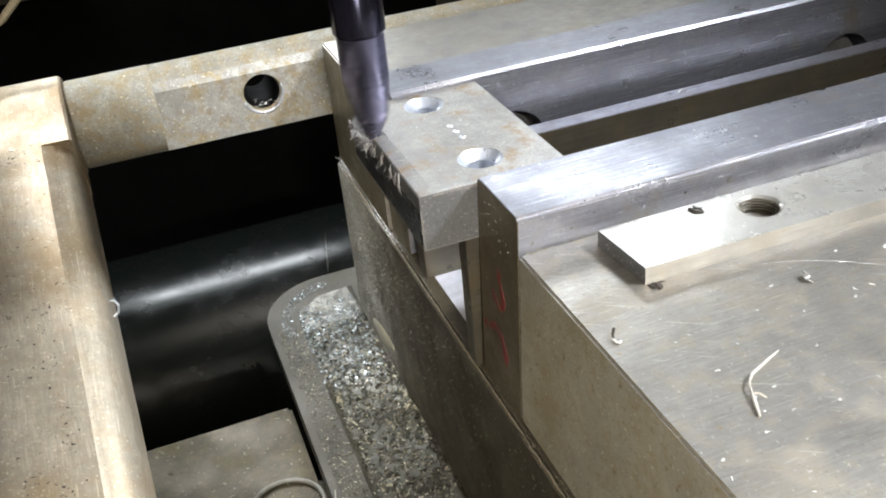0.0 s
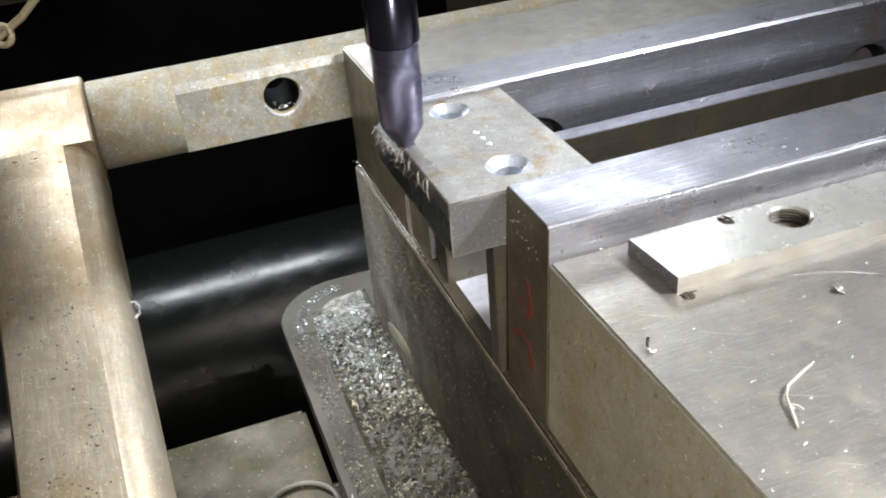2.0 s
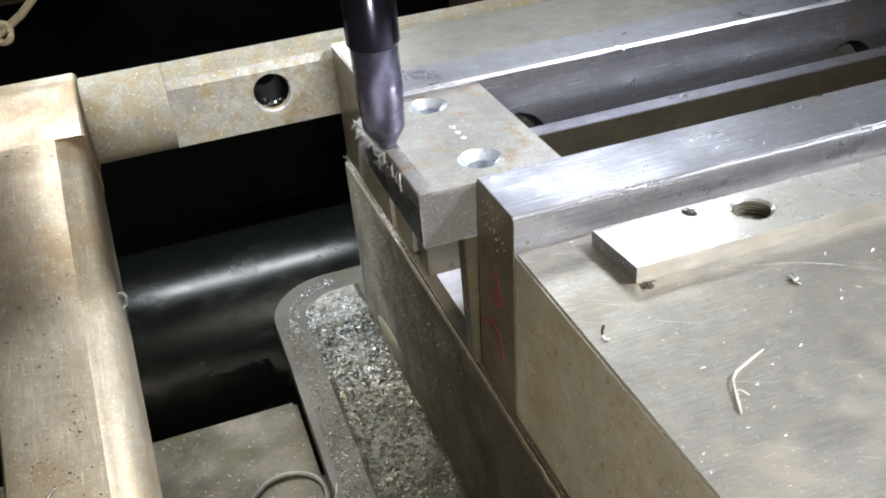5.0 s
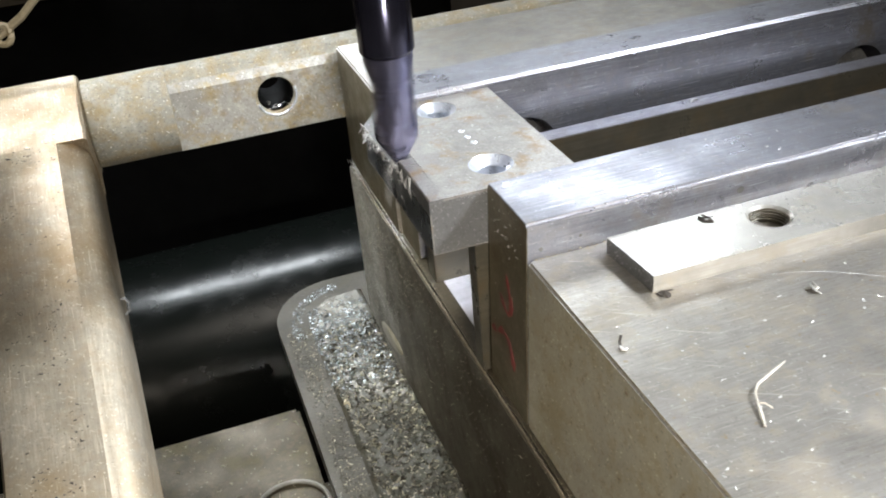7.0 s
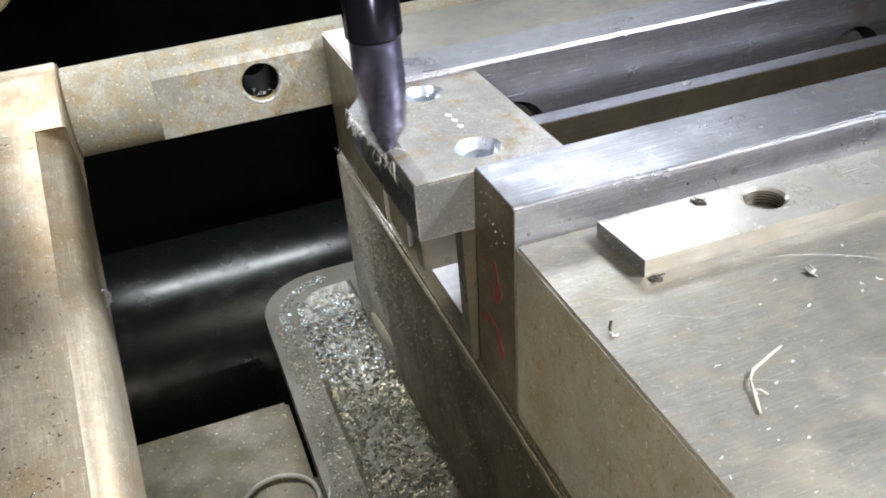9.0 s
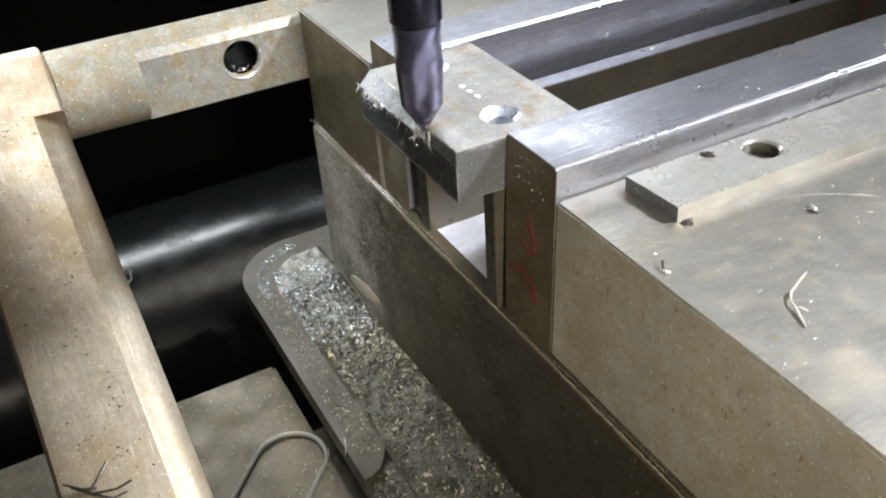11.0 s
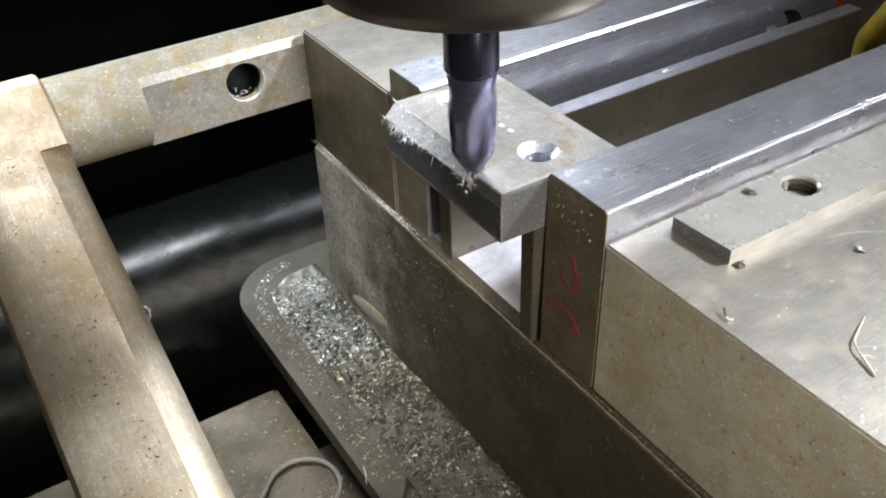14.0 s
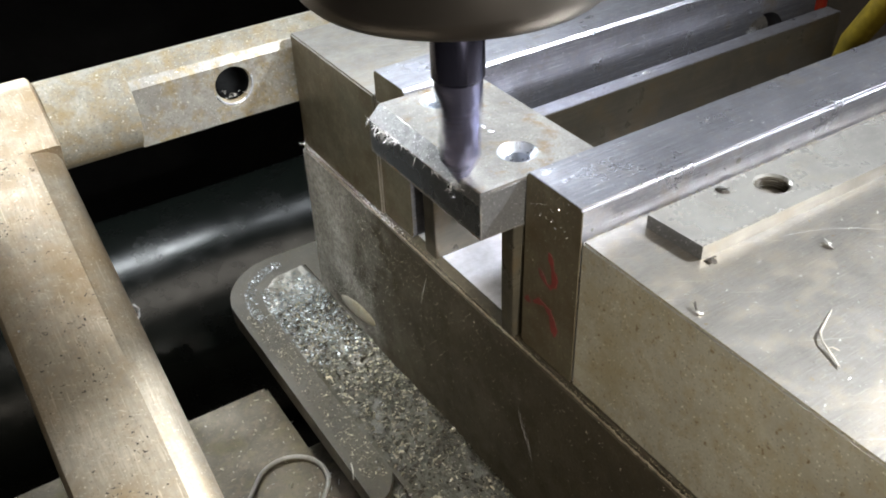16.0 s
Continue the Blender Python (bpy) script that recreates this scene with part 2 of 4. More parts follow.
PALE = metal("pale_cord", (0.38, 0.31, 0.19), 0.6, (1, 1, 1), 1.0, 0.03, metallic=0.0)
YELLOW = metal("yellow_hose_rubber", (0.45, 0.33, 0.03), 0.5, (1, 1, 1), 2.0, 0.02, metallic=0.0)
BROWN = metal("brown_machine_paint", (0.06, 0.045, 0.03), 0.5, (1, 1, 1), 2.0, 0.02, metallic=0.0)
REDPAINT = metal("red_machine_paint", (0.35, 0.03, 0.02), 0.45, (1, 1, 1), 2.0, 0.02, metallic=0.0)


# ---- building helpers; all lengths in millimetres ----
def thing(name, at, label, category, group="", kind=""):
    ob = new(name)
    ob.empty_display_size = 0.01
    ob.location = [v * MM for v in at]
    return tagged(ob, label, category, group, kind)


def origin(ob):
    o = Vector()
    while ob:
        o += ob.location
        ob = ob.parent
    return o


def part(name, bm, material, parent=None, label="", smooth=False, bevel=0.0, segs=2, ends=None, sides=False, front=False, tips=None):
    """Links a bmesh, in world millimetres, as one mesh under its thing."""
    if bevel:
        sharp = [e for e in bm.edges if len(e.link_faces) == 2 and e.calc_face_angle(0) > 0.6]
        bmesh.ops.bevel(bm, geom=sharp, offset=bevel, segments=segs, affect="EDGES", clamp_overlap=True)
    at = origin(parent) if parent else Vector()
    bm.transform(Matrix.Translation(-at) @ Matrix.Scale(MM, 4))
    bmesh.ops.recalc_face_normals(bm, faces=bm.faces)
    me = bpy.data.meshes.new(name)
    bm.to_mesh(me)
    bm.free()
    if smooth:
        for p in me.polygons:
            p.use_smooth = True
        me.set_sharp_from_angle(angle=radians(35))
    me.materials.append(material)
    if ends:
        me.materials.append(ends)
        for p in me.polygons:
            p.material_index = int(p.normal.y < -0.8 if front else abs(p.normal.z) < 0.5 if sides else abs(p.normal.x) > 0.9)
    if tips:
        me.materials.append(tips)
        for p in me.polygons:
            if abs(p.normal.x) > 0.9:
                p.material_index = 2
    ob = new(name, me)
    ob.parent = parent
    return tagged(ob, label)


def add_box(bm, x0, x1, y0, y1, z0, z1, m=None):
    mat = Matrix.Translation(((x0 + x1) / 2, (y0 + y1) / 2, (z0 + z1) / 2)) @ Matrix.Diagonal((x1 - x0, y1 - y0, z1 - z0, 1))
    return bmesh.ops.create_cube(bm, size=1, matrix=(m @ mat) if m else mat)["verts"]


def box(*a):
    bm = bmesh.new()
    add_box(bm, *a)
    return bm


def add_prism(bm, outline, make, a, b):
    """An outline pushed from a to b; make turns (u, v, w) into a place."""
    lo = [bm.verts.new(make(u, v, a)) for u, v in outline]
    hi = [bm.verts.new(make(u, v, b)) for u, v in outline]
    n = len(outline)
    bm.faces.new(lo)
    bm.faces.new(hi[::-1])
    for i in range(n):
        bm.faces.new((lo[i], hi[i], hi[(i + 1) % n], lo[(i + 1) % n]))
    return bm


def add_turned(bm, profile, m, seg=40):
    """A turned body about z from rows of radius and height, closed at both ends."""
    rings = []
    for r, h in profile:
        rings.append([bm.verts.new(m @ Vector((r * math.cos(math.tau * k / seg), r * math.sin(math.tau * k / seg), h))) for k in range(seg)])
    for a, b in zip(rings, rings[1:]):
        for k in range(seg):
            bm.faces.new((a[k], a[(k + 1) % seg], b[(k + 1) % seg], b[k]))
    bm.faces.new(rings[0][::-1])
    bm.faces.new(rings[-1])
    return bm


ALONG_X = Matrix.Rotation(radians(90), 4, "Y")
ALONG_Y = Matrix.Rotation(radians(-90), 4, "X")


def ring_of(profile, at, seg=48):
    """A turned ring about z from a closed outline of radius and height."""
    bm = bmesh.new()
    rings = [[bm.verts.new((at[0] + r * math.cos(math.tau * k / seg), at[1] + r * math.sin(math.tau * k / seg), at[2] + h)) for k in range(seg)] for r, h in profile]
    for a, b in zip(rings, rings[1:] + rings[:1]):
        for k in range(seg):
            bm.faces.new((a[k], a[(k + 1) % seg], b[(k + 1) % seg], b[k]))
    return bm


def turned(profile, at=(0, 0, 0), turn=None, seg=40):
    return add_turned(bmesh.new(), profile, Matrix.Translation(at) @ (turn or Matrix()), seg)


def cut(ob, tool):
    """Cuts a bmesh, in world millimetres, out of a part."""
    tool.transform(Matrix.Translation(-(origin(ob.parent) if ob.parent else Vector())) @ Matrix.Scale(MM, 4))
    bmesh.ops.recalc_face_normals(tool, faces=tool.faces)
    me = bpy.data.meshes.new("cutter")
    tool.to_mesh(me)
    tool.free()
    c = new("cutter", me)
    c.matrix_world = Matrix.Translation(origin(ob.parent) if ob.parent else Vector())
    mod = ob.modifiers.new("cut", "BOOLEAN")
    mod.operation, mod.object, mod.solver = "DIFFERENCE", c, "EXACT"
    bpy.context.view_layer.update()
    res = bpy.data.meshes.new_from_object(ob.evaluated_get(bpy.context.evaluated_depsgraph_get()))
    ob.modifiers.clear()
    old = ob.data
    ob.data = res
    bpy.data.meshes.remove(old)
    bpy.data.objects.remove(c)
    bpy.data.meshes.remove(me)


def add_tube(bm, line, r, seg=6, taper=None):
    """A round or flattened strand along a line of places."""
    rings = []
    pts = [Vector(p) for p in line]
    for i, p in enumerate(pts):
        d = (pts[min(i + 1, len(pts) - 1)] - pts[max(i - 1, 0)]).normalized()
        side = d.cross(Vector((0.13, 0.31, 1))).normalized()
        up = side.cross(d)
        k = r if taper is None else r * taper[i]
        rings.append([bm.verts.new(p + side * k * math.cos(math.tau * j / seg) + up * k * math.sin(math.tau * j / seg)) for j in range(seg)])
    for a, b in zip(rings, rings[1:]):
        for j in range(seg):
            bm.faces.new((a[j], a[(j + 1) % seg], b[(j + 1) % seg], b[j]))
    bm.faces.new(rings[0][::-1])
    bm.faces.new(rings[-1])
    return bm


def add_sliver(bm, at, size, rng, flat=0.35):
    """One small curled cutting."""
    a, tilt = rng.uniform(0, math.tau), rng.uniform(-0.4, 0.4)
    length = size * rng.uniform(0.6, 1.7)
    w, th = size * rng.uniform(0.12, 0.4), size * rng.uniform(0.05, 0.14)
    m = Matrix.Translation(at) @ Euler((rng.uniform(-flat, flat), tilt * flat * 2, a)).to_matrix().to_4x4()
    bend = rng.uniform(-0.35, 0.35) * length
    vs = []
    for s in (-0.5, 0.0, 0.5):
        k = bend * (1 - 4 * s * s)
        ww = w * (1 - abs(s) * 0.9)
        vs.append([bm.verts.new(m @ Vector((s * length, k + e * ww, h * th))) for e, h in ((-1, 0), (1, 0), (0.3, 1))])
    for p, q in zip(vs, vs[1:]):
        for j in range(3):
            bm.faces.new((p[j], p[(j + 1) % 3], q[(j + 1) % 3], q[j]))
    bm.faces.new(vs[0][::-1])
    bm.faces.new(vs[-1])


# ---- the room: unseen, it closes the space and bounces the lamps ----
def build_room():
    for name, b in (("wall_north", (-1500, 1500, 1500, 1540, -900, 1500)), ("wall_south", (-1500, 1500, -1540, -1500, -900, 1500)),
                    ("wall_east", (1500, 1540, -1500, 1500, -900, 1500)), ("wall_west", (-1540, -1500, -1500, 1500, -900, 1500)),
                    ("floor", (-1540, 1540, -1540, 1540, -940, -900)), ("ceiling", (-1540, 1540, -1540, 1540, 1500, 1540))):
        tagged(part(name, box(*b), ROOM), "dull dark workshop " + name.split("_")[0], name.split("_")[0], kind="structure")


build_room()


# ---- machine table and what lies behind the vise ----
SLOT_A, SLOT_B, SLOT_R = Vector((-40.7, 45.3)), Vector((-70.0, 14.0)), 9.3


def slot_line(r, n=16):
    """A long round-ended outline about the two slot centres."""
    d = (SLOT_A - SLOT_B).normalized()
    a = math.atan2(d.y, d.x)
    return [(o + Vector((math.cos(k), math.sin(k))) * r)[:] for o, s in ((SLOT_A, a - math.pi / 2), (SLOT_B, a + math.pi / 2)) for k in (s + math.pi * j / n for j in range(n + 1))]


def build_table():
    t = thing("machine_table", (-60, 0, -104), "oily cast iron machine table plate under the vise", "machine table")
    top = part("table_plate", box(-150, -31.2, -160, 84, -128, -104), TABLE, t, bevel=1.0)
    cut(top, add_prism(bmesh.new(), slot_line(SLOT_R - 0.2), lambda u, v, w: (u, v, w), -110, -95))
    part("plug", add_prism(bmesh.new(), slot_line(SLOT_R - 0.6), lambda u, v, w: (u, v, w), -110.02, -104.5), TABLE, t, "long round-ended plug let into the plate")
    rim = [(*p, -103.75) for p in slot_line(SLOT_R + 0.2, 24)]
    part("plug_rim", add_tube(bmesh.new(), rim + rim[:2], 0.6, 8), BAR_SIDE, t, "worn raised rim", smooth=True)
    part("table_bed", box(-150, 190, -170, 78, -175, -128.4), TABLE, t, bevel=2.0)
    return t


build_table()


def build_backdrop_machine():
    for name, y, z, r, label in (("round_cover", 227, -190, 60, "black glossy rounded cover behind the vise"),
                                 ("lower_cover", 185, -262, 40, "black glossy lower cover behind the table")):
        t = thing(name, (60, y, z), label, "machine cover")
        part("shell", turned([(r - 2, -420), (r, -418), (r, 420), (r - 2, 422)], (60, y, z), ALONG_X, 72), BLACK if r > 50 else MATT, t, smooth=True)
        part("end_cap", turned([(r - 6, 422.2), (r - 4, 425), (r - 8, 427)], (60, y, z), ALONG_X, 48), BLACK, t, smooth=True)
    # column colour is near-black without gloss, so the shade stays dark
    b = thing("machine_column", (-200, 340, 0), "machine column in shade behind the vise, coloured near-black", "machine column")
    part("column_face", box(-700, 110, 330, 420, -400, 420), DEAD_BLACK, b, bevel=6)
    part("column_rib", box(-300, -55, 322, 329.9, -37, 20), BROWN, b, "brown painted rib", bevel=3)


build_backdrop_machine()


# ---- vise ----
def rounded_flange(inset, y0=-170.0, x1=160.0):
    r, x0, y1 = 20 - inset, -31 + inset, 121 - inset
    arc = [(x0 + r - r * math.cos(a), y1 - r + r * math.sin(a)) for a in (math.pi / 2 * k / 12 for k in range(13))]
    return [(x0, y0), *arc, (x1, y1), (x1, y0)]


def flat(u, v, w):
    return (u, v, w)


def build_vise_bed():
    t = thing("vise_bed", (60, 0, -104), "oily brown cast steel vise bed with a chip-covered foot", "vise")
    foot = part("foot", add_prism(bmesh.new(), rounded_flange(0), flat, -93.5, -88), TRAY, t, "rounded foot with wet grey cuttings", bevel=2.2, segs=4, smooth=True, ends=CASTING, sides=True)
    part("foot_base", add_prism(bmesh.new(), rounded_flange(9), flat, -103.9, -93.52), CASTING, t, "set-back base of the foot")
    pocket = [(-22.5, -172), (-22.5, 95), *[(-8.5 - 14 * math.cos(k * 0.196), 95 + 16 * math.sin(k * 0.196)) for k in range(1, 9)], (-3.0, 111), (-3.0, -172)]
    cut(foot, add_prism(bmesh.new(), pocket, flat, -88.7, -80))
    # the rim stops short with a rounded end; past it the foot lies lower
    stop = [(-36, -172), (-36, 15), (-29, 15.4), (-26.5, 16.6), (-24.6, 18.6), (-22.4, 22), (-22.4, -172)]
    cut(foot, add_prism(bmesh.new(), stop, flat, -90.9, -80))
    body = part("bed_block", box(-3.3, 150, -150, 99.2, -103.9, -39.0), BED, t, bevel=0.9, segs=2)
    part("way", box(0.5, 148, -149, 98.6, -39.2, -38.95), WAY, t, "bright ground way")
    # the lit lip of the bed, put in as a tan line with dust
    rng = random.Random(4)
    lip = [(-3.0 + rng.uniform(-0.12, 0.12), -140 + 0.6 * k, -39.12 + rng.uniform(-0.1, 0.06)) for k in range(395)]
    part("edge_line", add_tube(bmesh.new(), lip, 0.24, 6, [rng.uniform(0.5, 1.1) for _ in lip]), LIP_LINE, t, "tan line of metal dust and lit lip along the edge")
    # a low pale oval on the side of the bed, turned up toward the back
    oval_patch = bmesh.new()
    add_turned(oval_patch, [(5.2, 0), (5.2, 0.15), (4.4, 0.45), (2.8, 0.65)], Matrix.Translation((-3.2, 74, -81.6)) @ Matrix.Rotation(radians(-12), 4, "X")
               @ Matrix.Diagonal((1, 2.1, 0.52, 1)) @ Matrix.Rotation(radians(-90), 4, "Y"), 28)
    part("oval_patch", oval_patch, OILED_BLOCK, t, "pale raised oval patch on the bed side", smooth=True)
    return t


build_vise_bed()


LEANING = Matrix(((1, 0, 2.0 / 39, 0), (0, 1, 1.7 / 39, 0), (0, 0, 1, 0), (0, 0, 0, 1)))


def jaw_plate(name, parent, y0, y1, x0, label="", lean=None, span=150):
    """A plate with worn long edges and crisp ends."""
    bm = box(x0, x0 + span, y0, y1, -38.6, 0)
    long = [e for e in bm.edges if abs(e.verts[0].co.x - e.verts[1].co.x) > 1]
    bmesh.ops.bevel(bm, geom=long, offset=0.5, segments=3, affect="EDGES")
    bm.transform(lean or Matrix())
    ob = part(name, bm, GROUND, parent, label, smooth=True, bevel=0.2, segs=1, ends=OILED)
    for p in ob.data.polygons:
        if abs(p.normal.x) > 0.6 and p.normal.z < 0.2:
            p.material_index = 1
    return ob


def build_front_jaw():
    t = thing("front_jaw", (70, -60, -39.2), "ground steel front vise jaw with stepped plate", "vise jaw")
    block = box(0.06, 150, -128, -16.1, -38.5, -6.26)
    block.transform(LEANING)
    block = part("jaw_block", block, BLOCK, t, "stained steel block with scratches", bevel=0.4, segs=2, ends=OILED_BLOCK)
    plate = jaw_plate("jaw_plate", t, -16, 0, 0.0, "brushed jaw plate", LEANING)
    # wide turning scratches on the block
    for x, y, r, a0, a1 in ((22, -66, 31.5, 40, 78), (26, -64, 24.0, 25, 45)):
        arc = [(x + r * math.cos(radians(a0 + (a1 - a0) * k / 14)), y + r * math.sin(radians(a0 + (a1 - a0) * k / 14)), -6.28) for k in range(15)]
        part("scratch", add_tube(bmesh.new(), arc, 0.045, 5, [0.6] + [1.0] * 13 + [0.6]), BRIGHT, block, "bright turning scratch")
    # hand-drawn red marks on the end of the plate, not readable
    for line in (((-8.4, -13.4), (-9.0, -14.6), (-9.6, -16.2), (-10.2, -17.8), (-10.4, -19.6), (-9.2, -20.6)), ((-10.6, -16.6), (-10.7, -18.2), (-10.3, -19.8)), ((-5.6, -18.4), (-6.6, -19.4), (-8.0, -20.5), (-9.6, -20.9)),
                 ((-1.7, -27.7), (-2.6, -27.2), (-3.6, -27.6)), ((-4.4, -26.9), (-6.2, -25.6), (-8.0, -25.6)), ((-7.6, -25.6), (-9.2, -26.2), (-10.6, -27.4), (-11.4, -29.2), (-11.2, -31.0)), ((-9.6, -27.2), (-10.6, -28.8), (-10.4, -30.4))):
        bm = bmesh.new()
        pts = [Vector((-0.02 + p[1] * 2.0 / 39, p[0] + p[1] * 1.7 / 39 + 0.8, p[1])) for p in line]
        rail = []
        for k, p in enumerate(pts):
            d = (pts[min(k + 1, len(pts) - 1)] - pts[max(k - 1, 0)]).normalized()
            w = Vector((0, -d.z, d.y)) * (0.66 + 0.25 * math.sin(k * 2.3) if 0 < k < len(pts) - 1 else 0.22)
            rail.append([bm.verts.new(p + w * s + Vector((o, 0, 0))) for s, o in ((1, 0), (1, -0.03), (-1, -0.03), (-1, 0))])
        for p, q in zip(rail, rail[1:]):
            for k in range(4):
                bm.faces.new((p[k], p[(k + 1) % 4], q[(k + 1) % 4], q[k]))
        bm.faces.new(rail[0][::-1])
        bm.faces.new(rail[-1])
        part("red_mark", bm, RED, plate, "worn red marker stroke")
    for x, z, r in ((38.0, -3.6, 0.8), (2.2, -4.9, 0.45), (9.0, -4.2, 0.35)):
        part("dent", turned([(r, 0), (r * 0.6, 0.05)], (x, -15.98 + z * 1.7 / 39, z), Matrix.Rotation(radians(90), 4, "X"), 14), DENT, plate, "small grey dent")
    return t


build_front_jaw()


def build_back_jaw():
    t = thing("back_jaw", (70, 75, -39.2), "ground steel back vise jaw with stepped plate", "vise jaw")
    part("jaw_block", box(-2.2, 132, 55.1, 99.2, -38.9, -6.26), BLOCK, t, "oil-stained steel block", bevel=0.4, ends=OILED)
    plate = jaw_plate("jaw_plate", t, 41.7, 55, -1.5, "brushed jaw plate with screw holes", span=134)
    for x, z in ((24.5, -18.2), (112.0, -18.9)):
        cut(plate, turned([(8.2, 0), (8.2, 8)], (x, 41, z), ALONG_Y))
        part("screw", turned([(6.6, 3), (6.6, 7.4), (6.0, 8)], (x, 42.5, z), ALONG_Y), BRIGHT, plate, "socket screw head in its hole", smooth=True)
    bm = bmesh.new()
    add_box(bm, -0.02, 0.02, -0.5, 0.5, -3, 3, Matrix.Translation((-1.53, 46.5, -14)) @ Matrix.Rotation(radians(20), 4, "X"))
    part("red_mark", bm, RED, plate, "red marker stroke")
    return t


build_back_jaw()


def build_parallels():
    for y0, y1, x0, long in ((0.05, 3.95, -2.9, 149), (32.0, 36.6, -1.2, 131.7)):
        t = thing("parallel_bar", (70, (y0 + y1) / 2, -39.2), "thin ground steel parallel standing on the vise way", "parallel bar", "pair of parallels")
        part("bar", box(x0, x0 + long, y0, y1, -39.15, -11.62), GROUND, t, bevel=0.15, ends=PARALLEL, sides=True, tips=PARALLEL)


build_parallels()

# ---- the plate being milled ----
TOP, LOW, EDGE, CHAM = -1.2, -11.6, -10.3, 2.8
AXIS_X, TIP_Z = -9.6, -3.4
START_Y, FEED = 27.3, 1.25


def tool_y(t):
    return START_Y - FEED * t


def build_work():
    t = thing("steel_plate", (3, 21, LOW), "rust-flecked steel plate with two countersunk holes, clamped in the vise", "workpiece")
    outline = [(EDGE, LOW), (16.7, LOW), (16.7, TOP), (EDGE + CHAM, TOP), (EDGE, TOP - CHAM)]
    body = part("plate", add_prism(bmesh.new(), outline, lambda u, v, w: (u, w, v), 0.08, 41.6), WORK, t, bevel=0.45, segs=2)
    for x, y in ((4.0, 8.3), (3.4, 35.6)):
        cut(body, turned([(2.6, -20), (2.6, -2.75), (4.12, TOP + 0.02), (4.12, 2)], (x, y, 0), None, 48))
        sink = bmesh.new()
        prof = [(2.45, -11.0), (2.45, -2.8), (3.0, -2.3), (3.08, -2.25), (3.95, TOP - 0.02)]
        rings = [[sink.verts.new((x + r * math.cos(math.tau * k / 48), y + r * math.sin(math.tau * k / 48), z)) for k in range(48)] for r, z in prof]
        outer = [[sink.verts.new((x + (r + 0.25) * math.cos(math.tau * k / 48), y + (r + 0.25) * math.sin(math.tau * k / 48), z - 0.15)) for k in range(48)] for r, z in prof]
        loop = rings + outer[::-1]
        for a, b in zip(loop, loop[1:] + loop[:1]):
            for k in range(48):
                sink.faces.new((a[k], a[(k + 1) % 48], b[(k + 1) % 48], b[k]))
        part("countersink", sink, SINK, t, "bright freshly cut countersink", smooth=True)
    for i, y in enumerate((23.5, 20.7, 17.9)):
        cut(body, turned([(0.05, TOP - 0.7), (0.75, TOP + 0.3)], (4.2 + 0.15 * i, y, 0), None, 12))
        part("punch_mark", turned([(0.68, TOP + 0.01), (0.58, TOP + 0.12), (0.36, TOP + 0.04), (0.05, TOP - 0.4)], (4.2 + 0.15 * i, y, 0), None, 14), BRIGHT, t, "bright centre punch mark", smooth=True)
    # end and front faces are sawn and darker
    part("sawn_end", box(EDGE - 0.03, EDGE + 0.1, 0.3, 41.4, LOW + 0.5, TOP - CHAM - 0.1), SAWN, t, "dark sawn end face")
    part("front_face", box(EDGE + 0.25, 16.5, 0.05, 0.12, LOW + 0.2, TOP - 0.5), WORK_SIDE, t, "grey sawn front face")
    part("cut_chamfer", add_prism(bmesh.new(), [(EDGE + CHAM - 0.12, TOP - 0.02), (EDGE + CHAM - 0.1, TOP - 0.2), (EDGE + 0.2, TOP - CHAM), (EDGE + 0.02, TOP - CHAM + 0.1)],
                                  lambda u, v, w: (u - 0.06, w, v + 0.06), 7.6, 41.5), MILLED, t, "freshly milled chamfer")
    part("front_edge", add_prism(bmesh.new(), [(0.04, TOP - 0.8), (0.72, TOP + 0.03), (0.85, TOP - 0.2), (0.3, TOP - 0.85)], lambda u, v, w: (w, u, v), EDGE + CHAM + 0.2, 16.4), BRIGHT, t, "bright broken front edge")
    # burrs along the milled edge
    rng = random.Random(7)
    bm = bmesh.new()
    for _ in range(120):
        y = rng.choice((rng.gauss(38, 2.5), rng.gauss(32, 3.0), rng.uniform(9, 41.4)))
        up = rng.random() < 0.3
        p = Vector((EDGE + (CHAM if up else 0) + rng.uniform(-0.2, 0.1), min(y, 41.4), TOP - (0 if up else CHAM) + rng.uniform(-0.3, 0.2)))
        d = Vector((rng.uniform(-1.2, 0.1), rng.uniform(-0.8, 0.8), rng.uniform(-1.1, 0.9))).normalized() * rng.uniform(0.5, 2.5)
        add_tube(bm, [p, p + d * 0.5 + Vector((0, 0, 0.15)), p + d], rng.uniform(0.04, 0.1), 4, (1, 0.9, 0.4))
    tagged(part("burr", bm, LOOSE, t, "bright hair-like burrs along the milled edge"), kind="stuff")
    return t


build_work()


WORK_AT = (3, 21, LOW)


